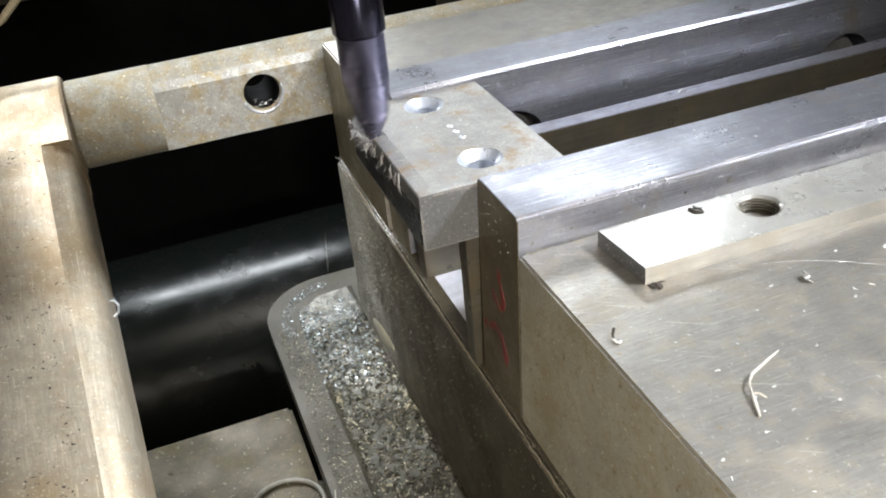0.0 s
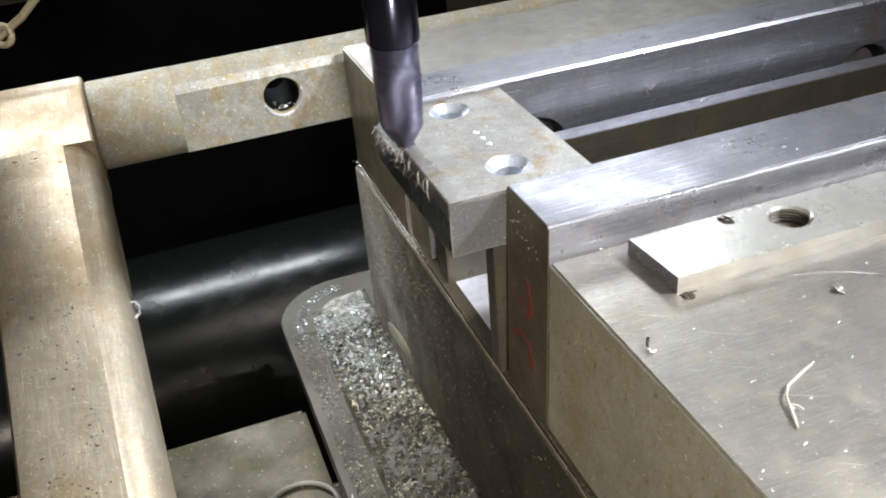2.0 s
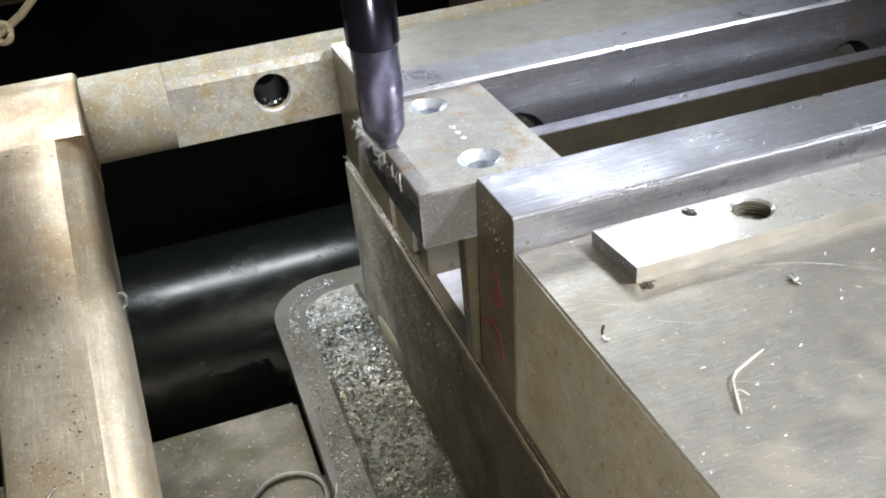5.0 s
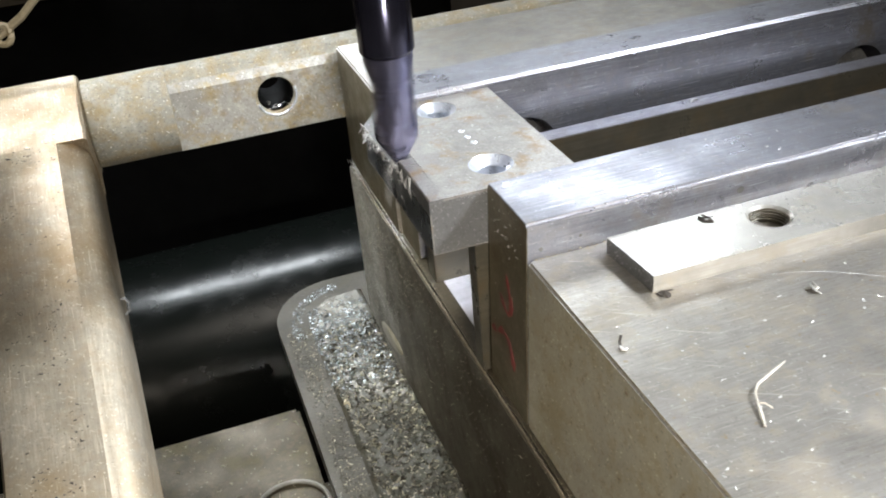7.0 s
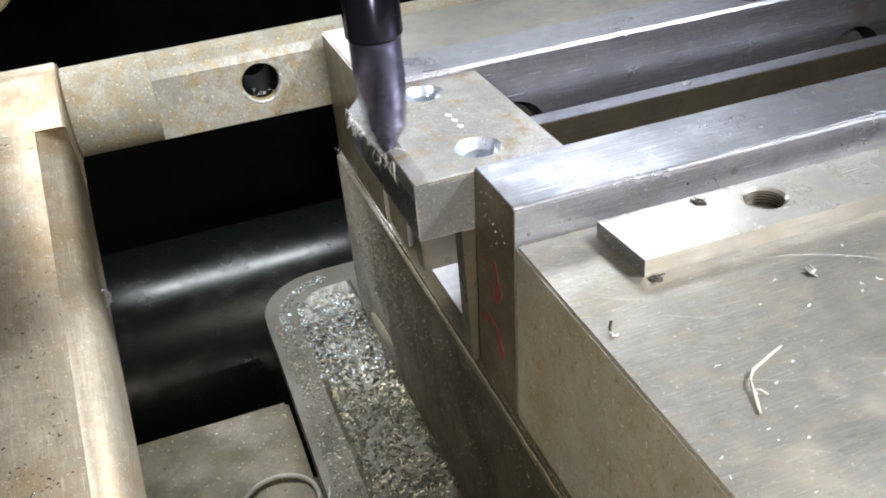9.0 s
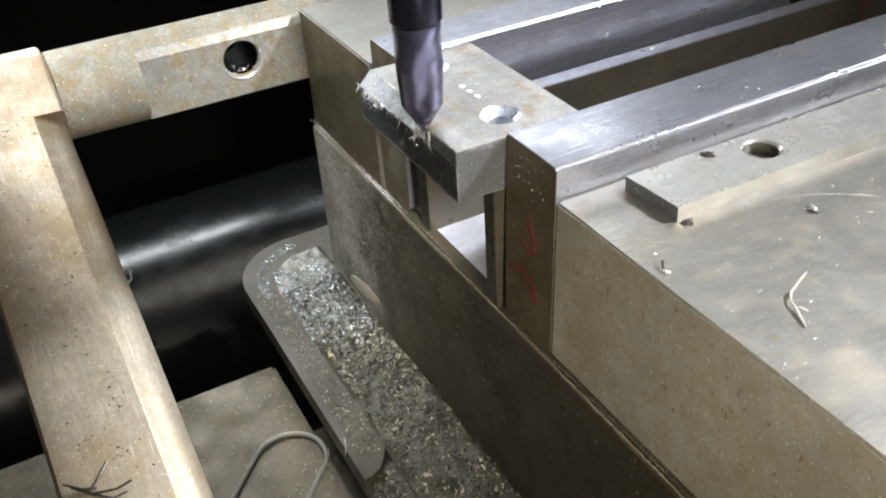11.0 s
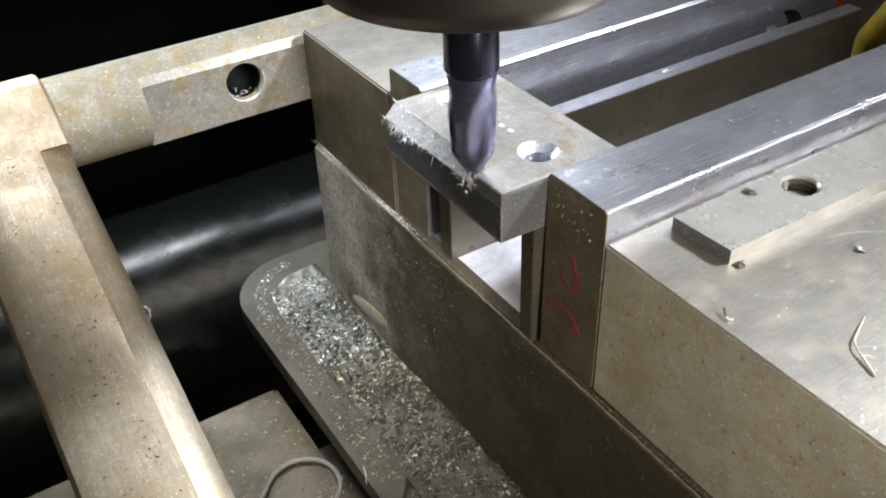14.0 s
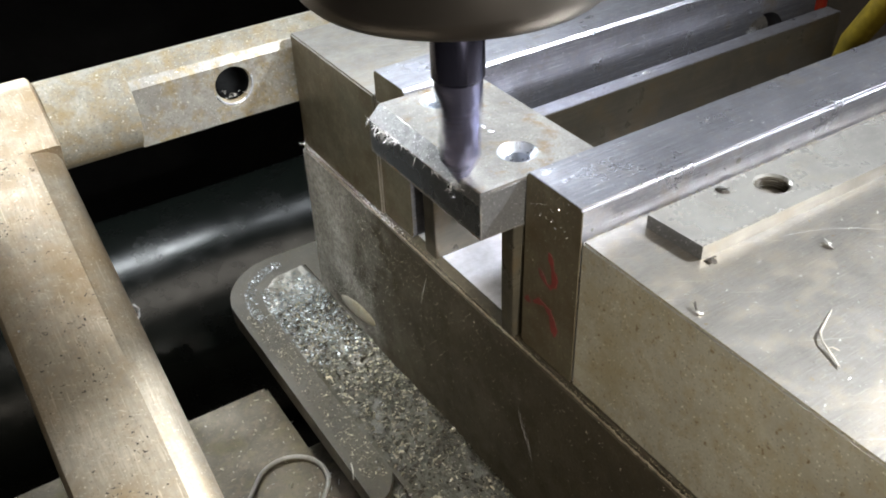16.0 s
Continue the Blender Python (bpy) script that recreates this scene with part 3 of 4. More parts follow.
def build_edge_slivers():
    """The part of the sharp edge that the cutter takes off piece by piece, and the rest that stays."""
    made = []
    outline = [(EDGE, TOP - CHAM + 0.02), (EDGE + CHAM - 0.02, TOP), (EDGE + 0.25, TOP), (EDGE, TOP - 0.25)]
    step, y = 0.5, 7.3

    def piece(name, y0, y1):
        bm = add_prism(bmesh.new(), outline, lambda u, v, w: (u - WORK_AT[0], w - WORK_AT[1], v - WORK_AT[2]), y0, y1)
        ob = part(name, bm, WORK, ends=WORK_SIDE, sides=True)
        ob.location = [v * MM for v in WORK_AT]
        return ob

    while y < 26.0:
        ob = piece("edge_sliver", y + 0.004, y + step - 0.004)
        tagged(ob, "small grey steel sliver at the sharp edge of the plate", "cutting", "slivers taken off by the cutter")
        made.append((ob, (EDGE + 0.9, y + step / 2, TOP - 0.9)))
        y += step
    tagged(piece("edge_rest", 0.1, 7.3), "last uncut grey edge of the plate", "cutting")
    return made


SLIVERS = build_edge_slivers()


# ---- cutter in its collet ----
def build_cutter():
    t = thing("milling_cutter", (AXIS_X, START_Y, TIP_Z), "dark violet coated chamfer milling cutter in a collet nut", "milling cutter")
    x, y = AXIS_X, START_Y
    bm = bmesh.new()
    seg, rings = 64, []
    heights = [TIP_Z, TIP_Z + 0.2] + [TIP_Z + 0.2 + 6.2 * k / 12 for k in range(1, 13)] + [TIP_Z + 6.4 + 0.5 * k for k in range(1, 32)]
    for z in heights:
        h = z - TIP_Z
        full = min(3.85 + max(0.0, min(0.45, (h - 6.4) * 0.06)), 0.2 + max(0.0, h - 0.1) * 0.585)
        fade = max(0.0, min(1.0, (21.0 - h) / 6.0))
        ring = []
        for k in range(seg):
            a = math.tau * k / seg
            ph = ((a - 0.10 * h) * 2 / math.tau) % 1.0
            dip = 0.0 if ph < 0.5 else math.sin(math.pi * (ph - 0.5) / 0.5) ** 0.8
            r = full * (1 - 0.38 * dip * fade)
            ring.append(bm.verts.new((x + r * math.cos(a), y + r * math.sin(a), z)))
        rings.append(ring)
    for p, q in zip(rings, rings[1:]):
        for k in range(seg):
            bm.faces.new((p[k], p[(k + 1) % seg], q[(k + 1) % seg], q[k]))
    bm.faces.new(rings[0][::-1])
    bm.faces.new(rings[-1])
    part("fluted_end", bm, FLUTE, t, "dark violet coated flutes with a pointed end", smooth=True)
    top = heights[-1]
    part("shank", turned([(4.2, top + 0.02), (4.75, top + 0.7), (4.75, 30.9), (4.7, 31.0)], (x, y, 0)), CARBIDE, t, "dark coated shank", smooth=True)
    part("bare_shank", turned([(4.7, 31.02), (4.7, 42)], (x, y, 0)), SHANK, t, "bare grey shank end", smooth=True)
    nut = part("collet_nut", turned([(6.2, 36.2), (9.0, 35.35), (20.5, 35.25), (24.6, 35.7), (25.8, 36.9), (26.2, 38.9), (26.2, 62), (25.5, 63), (25.5, 70)], (x, y, 0), None, 72), NUT, t, "polished dark steel collet nut", smooth=True)
    part("spindle_nose", turned([(22, 70.2), (28, 71), (28, 150), (20, 152)], (x, y, 0), None, 64), NUT, t, "dark steel spindle nose", smooth=True)
    for k in range(6):
        m = Matrix.Translation((x, y, 0)) @ Matrix.Rotation(math.tau * k / 6, 4, "Z")
        bm = bmesh.new()
        add_box(bm, 25.4, 26.9, -1.2, 1.2, 52, 60, m)
        part("spanner_lug", bm, NUT, nut)
    return t


CUTTER = build_cutter()


def build_chip_spray():
    t = thing("cutting_cluster", (AXIS_X, START_Y, TIP_Z), "cluster of bright fresh cuttings at the cutter's tip", "cuttings")
    rng = random.Random(21)
    bm = bmesh.new()
    for _ in range(48):
        p = Vector((EDGE + rng.gauss(0.2, 0.8), START_Y + rng.gauss(0.8, 1.7), TOP - 1.6 + rng.gauss(0, 1.2)))
        d = Vector((rng.uniform(-1, 0.5), rng.uniform(-1, 1), rng.uniform(-0.6, 1))).normalized() * rng.uniform(0.5, 1.7)
        e = Vector((rng.uniform(-0.5, 0.5), rng.uniform(-0.5, 0.5), rng.uniform(-0.3, 0.5)))
        add_tube(bm, [p, p + d * 0.5 + e * 0.5, p + d], rng.uniform(0.05, 0.13), 4, (0.6, 1, 0.3))
    tagged(part("cutting", bm, LOOSE, t), kind="stuff")
    return t


SPRAY = build_chip_spray()


# ---- loose flat bar on the front jaw ----
def build_flat_bar():
    t = thing("flat_bar", (70, -26, -6.26), "bright flat steel bar with one hole, lying on the jaw", "steel bar")
    # sides and ends take darker steel, their shade put into the colour
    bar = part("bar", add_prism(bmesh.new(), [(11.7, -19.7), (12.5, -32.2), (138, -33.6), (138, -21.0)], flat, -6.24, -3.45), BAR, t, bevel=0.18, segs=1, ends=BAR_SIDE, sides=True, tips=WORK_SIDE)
    cut(bar, turned([(3.1, -8), (3.1, -3.95), (3.6, -3.4), (3.6, 0)], (36.9, -25.3, 0), None, 32))
    rim = bmesh.new()
    for k in range(5):
        z = -6.0 + 0.5 * k
        add_tube(rim, [(36.9 + 3.05 * math.cos(a), -25.3 + 3.05 * math.sin(a), z) for a in (math.tau * j / 24 for j in range(25))], 0.16, 4)
    part("thread", rim, CASTING, t, "brown screw thread in the hole")
    return t


build_flat_bar()


# ---- cross bar and swing arm ----
def build_cross_bar():
    t = thing("cross_bar", (-30, 106, -16.5), "rust-spotted round steel bar with a milled flat and a cross hole", "steel bar")
    sec = [(99.3, -25.7), (100.0, -10.5), (101.3, -8.4), (103.6, -6.5), (107, -5.5), (111, -6.7), (115, -10), (117, -16.5), (115, -22.5), (110, -27), (103, -27)]
    body = part("milled_length", add_prism(bmesh.new(), sec, lambda u, v, w: (w, u, v), -45.2, 120), RUSTY, t, bevel=0.25, segs=1, ends=FLAT, front=True)
    cut(body, turned([(4.7, -20), (4.7, 20)], (-19.2, 106, -16.0), ALONG_Y, 40))
    cut(body, turned([(5.9, 0), (4.6, 1.3), (4.6, 2)], (-19.2, 99.2, -16.4), ALONG_Y, 40))
    # liner added to keep the hole dark; its shade is the black colour
    bore = ring_of([(4.68, 0), (4.68, 16), (4.2, 16), (4.2, 0)], (0, 0, 0))
    bore.transform(Matrix.Translation((-19.2, 101, -16)) @ ALONG_Y)
    part("bore", bore, DEAD_BLACK, t, "black liner for the shade in the oily cross hole", smooth=True)
    # bright arc along the lower half of the hole's rim only
    part("hole_rim", add_tube(bmesh.new(), [(-19.2 + 5.2 * math.cos(a), 99.62, -16.2 + 5.2 * math.sin(a)) for a in (math.tau * (0.55 + 0.5 * j / 20) for j in range(21))], 0.35, 6), BRIGHT, t, "bright lower edge of the cross hole", smooth=True)
    part("round_length", turned([(10.4, -65.6), (11, -65.0), (11, -45.3), (10.8, -45.15)], (0, 106, -16.5), ALONG_X, 56), RUSTY, t, "round rust-stained length", smooth=True)
    part("collar", turned([(8, -95), (9.2, -94.4), (9.2, -90), (8, -89.6)], (0, 106, -16.5), ALONG_X, 40), ARM, t, "bright collar", smooth=True)
    part("end_knob", turned([(9, -124), (11.8, -121), (11.8, -97), (10.4, -95.1)], (0, 106, -16.5), ALONG_X, 48), ARM, t, "round bright end", smooth=True)
    return t


build_cross_bar()

ARM_AT, ARM_DIR, ARM_UP = Vector((-78, 33.5, -33.5)), Vector((0, 0.9206, 0.3904)).normalized(), Vector((0, -0.3904, 0.9206)).normalized()


def on_arm(u, v, w):
    return tuple(ARM_AT + Vector((u + 78, 0, 0)) + ARM_UP * v + ARM_DIR * w)


def build_arm():
    t = thing("swing_arm", (-78, 70, -30), "worn plated steel arm with brown smears and cuttings", "machine arm")
    prof = [(-86.2, 0), (-72.2, 0), (-71.9, -0.22), (-71.0, -0.28), (-68.6, -1.2), (-66.9, -2.9), (-66.0, -5.2), (-65.8, -9), (-65.8, -20), (-68, -22), (-88, -22), (-90.5, -19.5),
            (-90.8, -8), (-90.7, -3.6), (-89.9, -1.9)]
    part("arm_bar", add_prism(bmesh.new(), prof, on_arm, -75, 56.2), ARM, t, smooth=True)
    boss = [(-86.2, 0), (-66.2, 0), (-65.6, -0.6), (-65.6, -20), (-68, -22), (-88, -22), (-90.5, -19.5), (-90.8, -8), (-90.7, -3.6), (-89.9, -1.9)]
    part("arm_end", add_prism(bmesh.new(), boss, on_arm, 56.22, 74), ARM, t, "square end of the arm")
    part("arm_eye", turned([(12.0, -89.5), (12.6, -89), (12.6, -66.2), (12.1, -65.65)], (0, 106, -16.5), ALONG_X, 56), ARM, t, "round eye about the cross bar", smooth=True)
    return t


build_arm()


# ---- far things ----
def build_far():
    t = thing("knotted_cord", (-86, 170, -8), "pale knotted cord in the dark behind the machine", "cord")
    line = [(-150, 172, -26), (-120, 171, -20), (-100, 170, -13), (-92, 170, -10), (-86.8, 170, -7.6), (-80, 170, -3.5), (-74.6, 170, 1.3), (-62, 172, 14), (-40, 180, 40)]
    part("cord", add_tube(bmesh.new(), line, 1.2, 8), PALE, t, smooth=True)
    ring = [(-86.8 + 2.6 * math.cos(a), 169.0 + 0.8 * math.sin(2 * a), -7.6 + 2.9 * math.sin(a)) for a in (math.tau * j / 14 for j in range(15))]
    part("knot", add_tube(bmesh.new(), ring, 1.1, 6), PALE, t, smooth=True)
    p = thing("side_cabinet", (260, 60, -60), "dark brown painted cabinet beside the vise", "machine cabinet")
    part("panel", box(255, 262, -150, 220, -170, 120), BROWN, p, bevel=1.5)
    h = thing("yellow_hose", (205, 70, -60), "yellow hose running past the vise", "hose")
    part("hose", add_tube(bmesh.new(), [(212, 92, -130), (206, 80, -75), (203, 74, -54), (202, 63, -34), (205, 50, -5), (212, 30, 40)], 4.5, 12), YELLOW, h, smooth=True)
    r = thing("red_handle", (200, 92, -44), "small red painted handle behind the vise", "handle")
    part("grip", turned([(4, -58), (5.5, -56), (5.5, -36), (4, -34)], (200, 92, 0), None, 20), REDPAINT, r, smooth=True)


build_far()


# ---- cuttings lying about ----
def sludge_height(x, y):
    """The height of the wet bank of cuttings in the foot, rising to the bed."""
    u = (-3.4 - x) / 19.0
    low = max(0.0, min(1.0, (62 - y) / 30))
    lump = noise.noise(Vector((x / 4.0, y / 5.0, 2.0))) * 0.45 + noise.noise(Vector((x / 1.4, y / 1.5, 7.0))) * 0.22
    edge = max(0.0, min(1.0, u * 6 + 0.7, (1 - u) * 14))
    if x < -22.4:
        return -90.5 + 0.9 * max(0.0, min(1.0, (x + 31.5) / 9)) + lump
    return -88.75 + ((0.55 + 2.2 * low) * (1 - u) + 0.7 + lump) * edge


def build_sludge():
    bm = bmesh.new()
    nx, ny, y0, y1 = 44, 320, -70.0, 110.5
    grid = [[None] * (nx + 1) for _ in range(ny + 1)]
    for j in range(ny + 1):
        y = y0 + (y1 - y0) * j / ny
        left = -22.4 if y < 95 else -8.5 - 13.9 * math.sqrt(max(0.0, 1 - ((y - 95) / 15.9) ** 2))
        for i in range(nx + 1):
            x = -3.35 + (left + 3.35) * i / nx
            grid[j][i] = bm.verts.new((x, y, sludge_height(x, y)))
    for j in range(ny):
        for i in range(nx):
            bm.faces.new((grid[j][i], grid[j][i + 1], grid[j + 1][i + 1], grid[j + 1][i]))
    low = bmesh.new()
    grid = [[low.verts.new((x, y, sludge_height(min(x, -22.41), y))) for x in (-22.0 - 8.4 * i / 22 for i in range(23))] for y in (-70 + 88.5 * j / 160 for j in range(161))]
    for j in range(160):
        for i in range(22):
            low.faces.new((grid[j][i], grid[j][i + 1], grid[j + 1][i + 1], grid[j + 1][i]))
    tagged(part("oily_bank", low, BANK, smooth=True), "dark oily bank of fine cuttings past the rim of the foot", "sludge", kind="stuff")
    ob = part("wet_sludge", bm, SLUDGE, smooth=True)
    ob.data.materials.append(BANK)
    # dark before a ragged border; the wet grey behind has lamplight in its tone
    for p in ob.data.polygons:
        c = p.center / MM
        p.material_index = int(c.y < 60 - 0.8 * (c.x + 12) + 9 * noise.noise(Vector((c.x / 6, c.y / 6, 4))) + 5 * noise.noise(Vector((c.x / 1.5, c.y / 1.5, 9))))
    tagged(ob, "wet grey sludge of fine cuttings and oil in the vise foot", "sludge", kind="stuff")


def build_loose():
    rng = random.Random(11)
    z = -6.24
    h = thing("curled_cutting", (12, -58, z), "long pale curled cutting lying on the jaw block", "cutting")
    part("strand", add_tube(bmesh.new(), [(19.2, -53.2, z + 0.3), (16.0, -54.6, z + 0.5), (13.2, -55.9, z + 0.7), (11.8, -57.3, z + 0.8), (11.2, -58.7, z + 0.6), (10.4, -60.6, z + 0.4), (9.7, -62.2, z + 0.3)],
                            0.2, 6, (0.6, 1.0, 1.0, 0.7, 0.9, 1.3, 0.8)), PALE_STEEL, h, smooth=True)
    part("barb", add_tube(bmesh.new(), [(11.2, -58.7, z + 0.6), (11.8, -59.3, z + 0.8), (12.3, -60.1, z + 0.5)], 0.12, 5), PALE_STEEL, h, smooth=True)
    k = thing("curled_flake", (2.2, -41.5, z), "small black and bright curled cutting on the jaw block", "cutting")
    part("strand", add_tube(bmesh.new(), [(2.8, -40.3, z + 0.9), (2.2, -41.1, z + 0.7), (1.9, -41.9, z + 0.3), (2.3, -42.3, z + 0.2)], 0.2, 6, (1.1, 1, 0.8, 0.7)), DARK_CHIP, k, "dark tip", smooth=True)
    part("bright_base", add_tube(bmesh.new(), [(1.8, -41.7, z + 0.5), (2.0, -42.2, z + 0.3), (2.4, -42.5, z + 0.25), (2.7, -42.4, z + 0.4)], 0.26, 6, (0.5, 1, 0.9, 0.4)), LOOSE, k, "bright broad base", smooth=True)
    for x, y, zz, s, mat, label in ((32.8, -41.2, z, 1.7, BAR, "flat grey flake of steel on the jaw block"), (27.6, -22.0, -3.44, 2.0, DARK_CHIP, "dark crumpled cutting on the flat bar"),
                                    (13.6, -33.3, -6.2, 1.9, DARK_CHIP, "dark crumpled cutting against the flat bar"), (61.8, 34.6, -11.6, 1.8, BRIGHT, "bright flake on the parallel bar")):
        f = thing("steel_flake", (x, y, zz), label, "cutting")
        bm = bmesh.new()
        for _ in range(3):
            add_sliver(bm, Vector((x + rng.uniform(-0.5, 0.5), y + rng.uniform(-0.5, 0.5), zz + 0.12)), s, rng, 0.5)
        part("flake", bm, mat, f)
    # fine cuttings that nobody could count
    def strew(name, label, mat, count, place, size, flatness=0.3):
        bm = bmesh.new()
        for _ in range(count):
            add_sliver(bm, place(), rng.uniform(*size), rng, flatness)
        tagged(part(name, bm, mat), label, "cuttings", kind="stuff")

    strew("jaw_cuttings", "fine bright cuttings strewn on the jaw block", LOOSE, 150, lambda: Vector((rng.uniform(0.5, 70), rng.uniform(-100, -34), z + 0.04)), (0.2, 0.6), 0.1)
    strew("plate_cuttings", "fine bright cuttings on the steel plate", LOOSE, 60, lambda: Vector((rng.uniform(-6, 16), rng.uniform(1, 41), TOP + 0.04)), (0.2, 0.55), 0.2)
    strew("ledge_cuttings", "fine bright cuttings on the jaw plate", LOOSE, 60, lambda: Vector((rng.uniform(1, 90), rng.uniform(-15, -1), 0.04)), (0.15, 0.5), 0.1)
    strew("corner_cuttings", "fine cuttings along the foot of the jaw plate", EDGE_DUST, 260, lambda: Vector((rng.uniform(0.4, 60), -16.45 - abs(rng.gauss(0, 0.45)), z + 0.06)), (0.2, 0.45), 0.4)
    def heap():
        """A place on a bank of cuttings that rises to the bed."""
        y = rng.uniform(-60, 94)
        u = rng.random() ** 1.2
        if y < 17 and rng.random() < 0.35:
            x = rng.uniform(-30.2, -22.4)
            return Vector((x, y, sludge_height(x, y) + rng.uniform(-0.1, 0.35)))
        return Vector((-3.6 - u * 18, y, sludge_height(-3.6 - u * 18, y) + rng.uniform(-0.1, 0.35)))

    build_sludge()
    def wet_place():
        x, y = rng.uniform(-22, -4.2), min(108 - rng.random() * 4, rng.choice((rng.gauss(88, 9), rng.uniform(64, 107))))
        return Vector((x, y, sludge_height(x, y) + rng.uniform(-0.1, 0.2)))

    strew("foot_cuttings", "heap of grey cuttings on the vise foot", TRAY_CHIP, 7000, heap, (0.3, 1.3), 0.9)
    strew("rim_cuttings", "fine cuttings on the rim of the foot", TRAY_CHIP, 1500, lambda: Vector((rng.uniform(-29.0, -22.6), rng.uniform(22, 97), -88 + 0.02)), (0.2, 0.7), 0.25)
    strew("wet_lit_cuttings", "wet grey cuttings on the vise foot", WET_CHIP, 1700, wet_place, (0.35, 1.3), 0.5)
    def back_rim():
        a, k = rng.uniform(-0.3, 1.5), rng.uniform(0.9, 1.08)
        return Vector((-8.5 - 17.5 * math.cos(a) * k, 98 + 18.5 * math.sin(a) * k, -87.98))

    strew("back_cuttings", "wet grey cuttings on the back of the foot", WET_CHIP, 450, back_rim, (0.2, 0.7), 0.2)
    strew("table_cuttings", "fine cuttings on the machine table", EDGE_DUST, 300, lambda: Vector((rng.uniform(-90, -33), rng.uniform(0, 82), -103.95)), (0.3, 1.1), 0.2)
    def on_end(y, z):
        return Vector((-0.05 + z * 2.0 / 39, y, z))

    def stick(name, label, mat, count, place, size):
        bm = bmesh.new()
        for _ in range(count):
            p = place()
            d = Vector((0.1, rng.gauss(0, 1), rng.gauss(0, 1))).normalized() * rng.uniform(*size)
            add_tube(bm, [p, p + d * 0.5 + Vector((-0.08, 0, 0)), p + d], rng.uniform(0.04, 0.09), 4, (0.7, 1, 0.5))
        tagged(part(name, bm, mat), label, "cuttings", kind="stuff")

    stick("bed_cuttings", "fine grey cuttings stuck to the side of the bed", EDGE_DUST, 1700,
          lambda: Vector((-3.34, min(98.4 - rng.random() * 6, rng.choice((rng.gauss(84, 14), rng.gauss(84, 14), rng.gauss(50, 26), rng.uniform(-60, 98)))), -40.3 - abs(rng.gauss(0, 18)))), (0.05, 0.24))
    stick("back_bed_cuttings", "grey crust of fine cuttings on the back of the bed side", GREY_DUST, 2600,
          lambda: Vector((-3.34, 98.4 - abs(rng.gauss(0, 17)), rng.uniform(-87, -40))), (0.08, 0.42))
    stick("end_cuttings", "fine bright cuttings stuck to the jaw ends", BAR, 30, lambda: on_end(rng.uniform(-15, -1), -abs(rng.gauss(0, 9)) - 0.5), (0.15, 0.6))
    stick("edge_cuttings", "cuttings caught along the bed edge", EDGE_DUST, 900, lambda: Vector((-3.1 + rng.random() ** 1.5 * 1.3, rng.uniform(-100, 95), -39.0 + rng.random() * 0.1)), (0.1, 0.4))
    stick("edge_heap", "pale fine cuttings heaped along the bed edge", LOOSE, 420, lambda: Vector((-3.2 + rng.random() * 1.2, rng.choice((rng.gauss(57, 6), rng.gauss(57, 6), rng.gauss(93, 3))), -39.0 + abs(rng.gauss(0, 0.25)))), (0.1, 0.5))
    strew("bore_cuttings", "bright cuttings lying in the cross hole", BAR, 16, lambda: Vector((-19.2 + rng.gauss(0.8, 1.4), rng.uniform(100.0, 103.0), -20.1 + abs(rng.gauss(0, 0.7)))), (0.4, 1.1), 0.8)
    arm_bm = bmesh.new()
    spots = [(rng.uniform(-86, -74), rng.uniform(-30, 60)) for _ in range(16)] + [(-82, 55), (-79, 54), (-76, 55)]
    for k in range(260):
        u, w = rng.uniform(-88, -72), rng.uniform(-35, 62)
        if k > 90:
            c = spots[k % len(spots)]
            u, w = max(-88, min(-72, c[0] + rng.gauss(0, 1.1))), c[1] + rng.gauss(0, 1.0)
        add_sliver(arm_bm, Vector(on_arm(u, 0.03, w)), rng.uniform(0.2, 0.75), rng, 0.25)
    tagged(part("arm_cuttings", arm_bm, DARK_CHIP), "dark fine cuttings stuck on the arm", "cuttings", kind="stuff")
    w = thing("wire_cutting", on_arm(-84, 0, -33), "bundle of thin dark curled cuttings on the arm", "cutting")
    for line in (((-89, -30.5), (-86.5, -32.6), (-84, -33.4)), ((-88.0, -31.6), (-85, -34.2), (-81, -35), (-78.2, -34.6)), ((-85, -33.4), (-82.8, -31.5), (-81.1, -29.4)), ((-85.5, -33.8), (-82, -36.5), (-79.5, -36.2))):
        part("strand", add_tube(bmesh.new(), [on_arm(u, 0.35 + 0.3 * (k % 2), v) for k, (u, v) in enumerate(line)], 0.22, 5), DARK_CHIP, w)
    for a, b in (((-31.6, 25.2, -88.4), (-29.9, 29.6, -87.6)), ((-31.4, 6.2, -90.2), (-29.8, 10.0, -89.6))):
        c = thing("bridging_cutting", a, "thin bright cutting lying across the edge of the foot", "cutting")
        mid = [(p + q) / 2 + d for p, q, d in zip(a, b, (0.25, 0, 0.15))]
        part("strand", add_tube(bmesh.new(), [a, mid, b], 0.2, 6, (0.6, 1, 0.8)), PALE_STEEL, c, smooth=True)
    hook = thing("hooked_cutting", (-65, 53, -36), "bright hooked cutting on the side of the arm", "cutting")
    part("strand", add_tube(bmesh.new(), [(-65.9, 53.2, -36.6), (-64.9, 52.8, -36.4), (-64.3, 52.4, -37.6), (-64.7, 52.2, -39.2), (-65.7, 52.0, -40.0)], 0.3, 6), BRIGHT, hook, smooth=True)


PALE_STEEL = metal("pale_cutting_steel", (0.62, 0.58, 0.50), 0.4, (1, 1, 1), 0.5, 0.01, metallic=0.35, cloud=5)
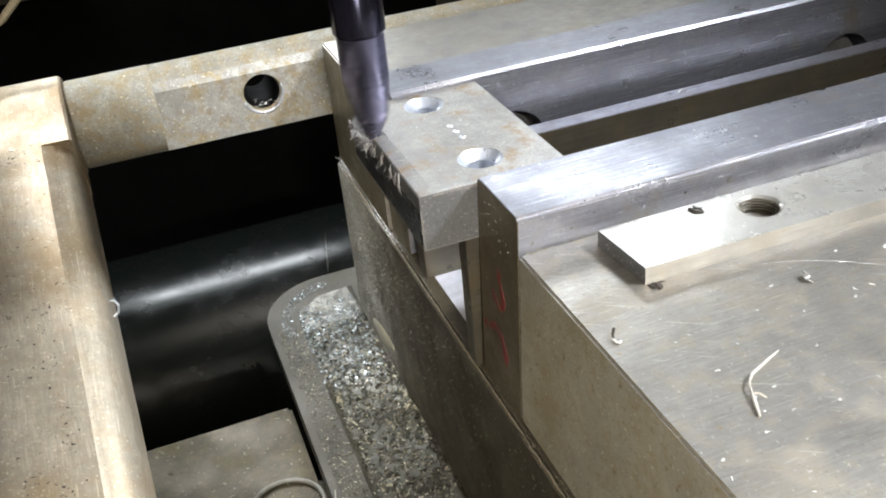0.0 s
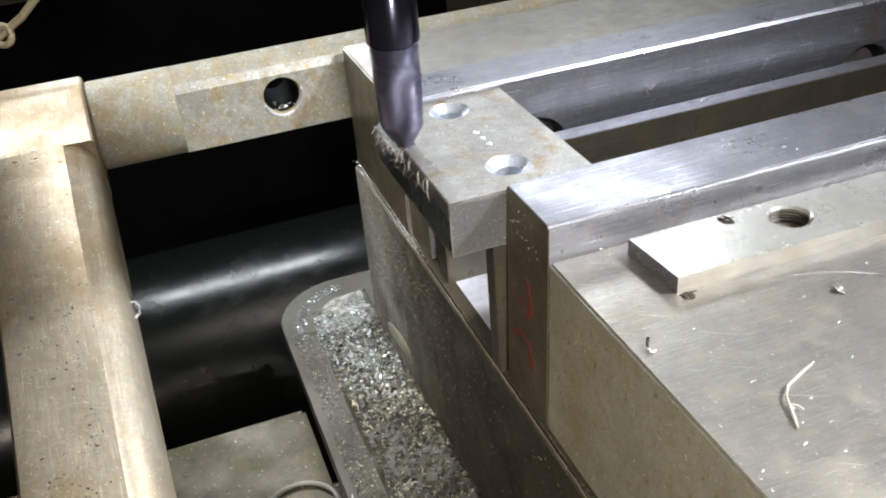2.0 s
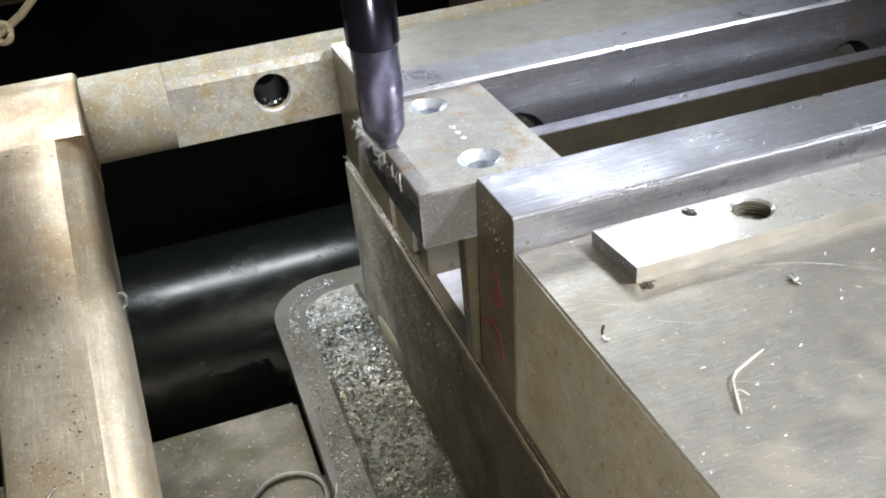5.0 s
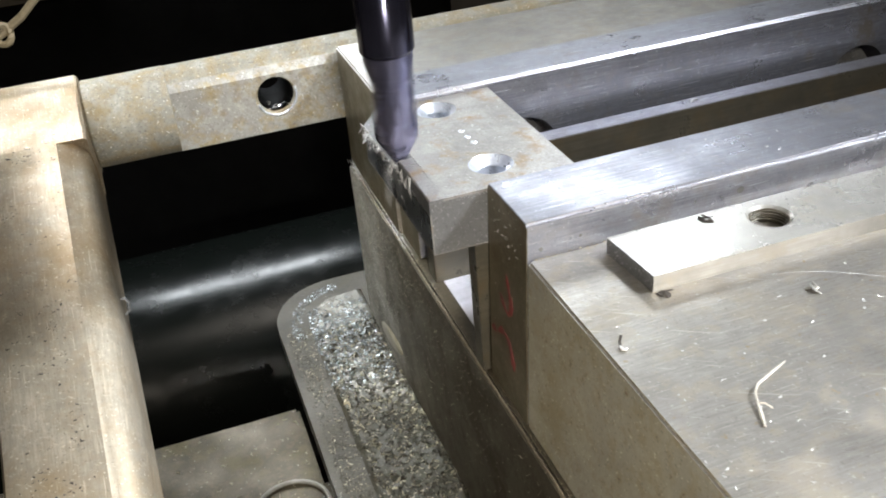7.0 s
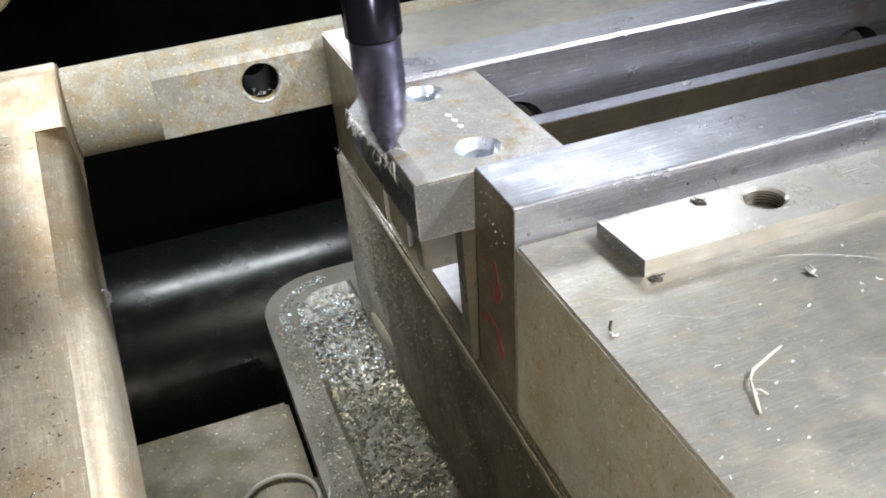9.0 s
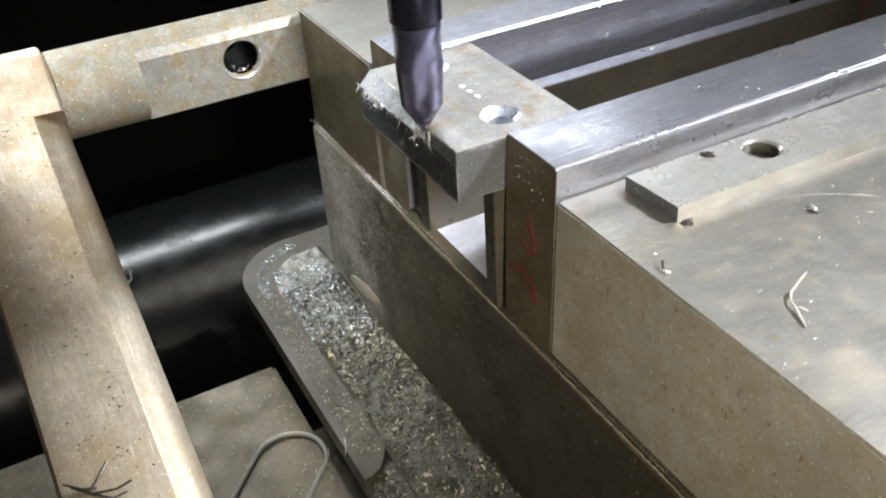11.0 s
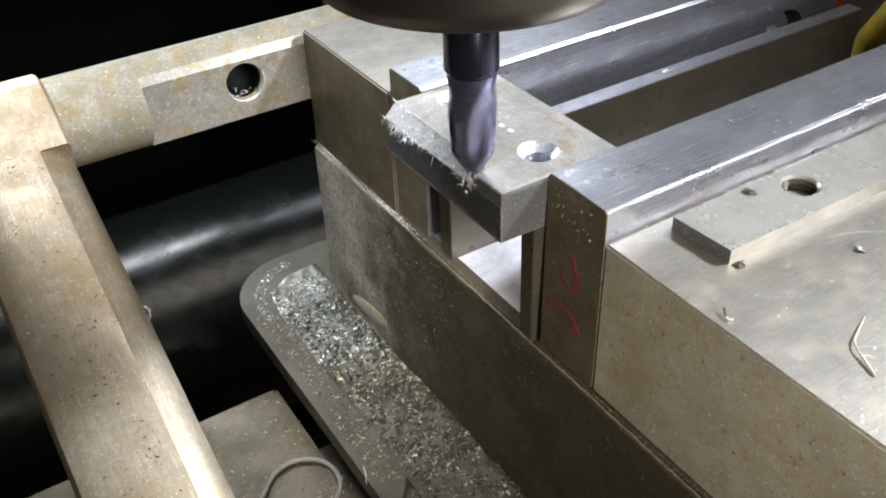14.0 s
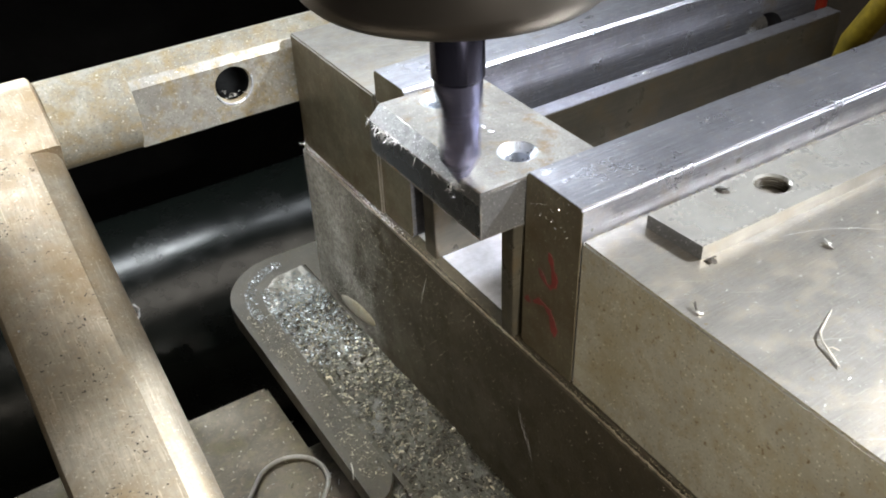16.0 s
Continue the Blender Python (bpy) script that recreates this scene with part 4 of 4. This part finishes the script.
# wet grey, with the light on the foot's back put into it
SLUDGE = metal("wet_lit_sludge", (0.21, 0.20, 0.165), 0.26, (1, 1, 1), 0.7, 0.25, stain=(0.10, 0.085, 0.055), stain_from=0.50, stain_size=7, soft=0.2,
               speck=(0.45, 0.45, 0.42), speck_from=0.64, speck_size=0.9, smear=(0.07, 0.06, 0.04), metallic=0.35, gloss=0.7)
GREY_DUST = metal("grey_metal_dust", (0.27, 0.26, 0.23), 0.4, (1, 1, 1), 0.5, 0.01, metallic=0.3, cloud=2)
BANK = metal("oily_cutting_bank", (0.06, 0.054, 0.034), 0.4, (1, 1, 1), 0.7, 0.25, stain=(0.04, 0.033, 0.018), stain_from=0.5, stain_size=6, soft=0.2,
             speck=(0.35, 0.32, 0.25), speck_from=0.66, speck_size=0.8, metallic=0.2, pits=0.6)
EDGE_DUST = metal("tan_metal_dust", (0.34, 0.30, 0.21), 0.45, (1, 1, 1), 0.5, 0.01, metallic=0.4, cloud=2)
TRAY_CHIP = metal("grey_cuttings", (0.30, 0.265, 0.20), 0.4, (1, 1, 1), 0.5, 0.02, metallic=0.6)


def each_different(m, dark, light):
    """Gives every loose piece of a heap its own tone."""
    nt = m.node_tree
    geo = nt.nodes.new("ShaderNodeNewGeometry")
    ramp_node = nt.nodes.new("ShaderNodeValToRGB")
    ramp_node.color_ramp.elements[0].color = (*dark, 1)
    ramp_node.color_ramp.elements[1].color = (*light, 1)
    ramp_node.color_ramp.elements[0].position = 0.6
    nt.links.new(geo.outputs["Random Per Island"], ramp_node.inputs[0])
    nt.links.new(ramp_node.outputs[0], nt.nodes["Principled BSDF"].inputs["Base Color"])


# bluish bright tones hold the lamplight on the wet cuttings
WET_CHIP = metal("wet_lit_cuttings", (0.4, 0.4, 0.4), 0.3, (1, 1, 1), 0.5, 0.02, metallic=0.6)
each_different(WET_CHIP, (0.14, 0.15, 0.15), (0.80, 0.88, 0.92))
each_different(TRAY_CHIP, (0.03, 0.025, 0.014), (0.44, 0.40, 0.29))
build_loose()


# ---- cuttings thrown off by the cutter: seconds, a place on the way, length ----
FLIGHTS = ((0.0, (-20.4, 39.3, -30.9), 2.6), (3.5, (-24.2, 34.9, -10.7), 2.2), (7.5, (-39.3, 29.9, -16.4), 4.0), (7.5, (-27.7, 29.9, -15.8), 2.4),
           (7.5, (-37.7, 29.9, -45.5), 3.2), (8.0, (-42.9, 29.3, -11.9), 2.6), (8.0, (-27.3, 29.3, -14.6), 2.2), (8.0, (-44.3, 29.3, -36.8), 2.6),
           (11.5, (-12.0, 54.7, -13.4), 1.8), (12.0, (-12.0, 38.9, -70.9), 3.4), (12.0, (-12.0, 17.1, -52.0), 3.0), (16.0, (-12.0, 19.6, -35.2), 4.2), (16.0, (-12.0, -16.9, -47.2), 4.0), (1.0, (-25.1, 38.0, -19.3), 3.6), (4.5, (-30.4, 33.7, -11.0), 2.6), (4.5, (-27.0, 33.7, -15.8), 3.0),
           (14.5, (-12.0, 37.6, -46.7), 3.4), (15.5, (-12.0, 21.7, -39.1), 3.4))


def build_thrown():
    made = []
    rng = random.Random(31)
    for t, spot, long in FLIGHTS:
        ob = part("thrown_cutting", add_tube(bmesh.new(), [(-long / 2, 0, 0), (-long / 6, rng.uniform(-0.25, 0.25), 0.15), (long / 6, rng.uniform(-0.25, 0.25), -0.1), (long / 2, 0, 0)],
                                             0.1, 5, (0.4, 1, 0.8, 0.3)), LOOSE, smooth=True)
        tagged(ob, "thin bright cutting thrown off the milling cutter", "cutting", "cuttings thrown by the cutter")
        made.append((ob, t, spot))
    return made


THROWN = build_thrown()


# ---- what moves: the cutter feeds along the edge and turns, slivers come off ----
def motions():
    turn = 80.0
    walk(CUTTER, [(f / 30, pose(AXIS_X * MM, tool_y(f / 30) * MM, TIP_Z * MM, 0, 0, (-turn * f) % 360)) for f in range(481)])
    walk(SPRAY, [(t, pose(AXIS_X * MM, tool_y(t) * MM, TIP_Z * MM)) for t in (0, 4, 8, 12, 16)])
    for ob, t, spot in THROWN:
        tip = Vector((EDGE - 0.4, tool_y(t) + 2.0, TOP - 1.5))
        land = Vector((spot[0] - 6 if spot[0] < -20 else -14.0, spot[1] + 4, -103.6 if spot[0] < -20 else -87.4))
        along = (land - tip).to_track_quat("X", "Z").to_matrix().to_4x4()

        def place(p):
            return Matrix.Translation(Vector(p) * MM) @ along

        rows = [(t, place(spot))]
        if t > 0:
            rows = [(0, place(tip)), (t - 0.2, place(tip))] + rows
        if t < 16:
            rows += [(t + 0.3, place(land)), (16, place(land))]
        walk(ob, rows)
    rng = random.Random(5)
    for ob, c in SLIVERS:
        off = (START_Y - c[1] - 1.2) / FEED
        off = max(0.1, off)
        mid = Vector(c) - Vector(WORK_AT)

        def at(p, turn=(0, 0, 0)):
            """The pose that brings the sliver's middle to p."""
            return pose(*[v * MM for v in p], *turn) @ Matrix.Translation(-mid * MM)

        if off > 15.5:
            walk(ob, [(0, at(c)), (16, at(c))])
            continue
        end = (rng.uniform(-26, -13), c[1] + rng.uniform(-6, 18), -89.2)
        a = [rng.uniform(-80, 80) for _ in range(3)]
        rows = [(0, at(c))]
        for dt, k, drop in ((0.0, 0.0, 0.0), (0.1, 0.35, -0.06), (0.2, 0.7, 0.25), (0.3, 1.0, 1.0)):
            p = [c[0] + (end[0] - c[0]) * k, c[1] + (end[1] - c[1]) * k, c[2] + (end[2] - c[2]) * drop]
            rows.append((off + dt, at(p, [v * k for v in a])))
        rows.append((16, rows[-1][1]))
        walk(ob, rows)


motions()
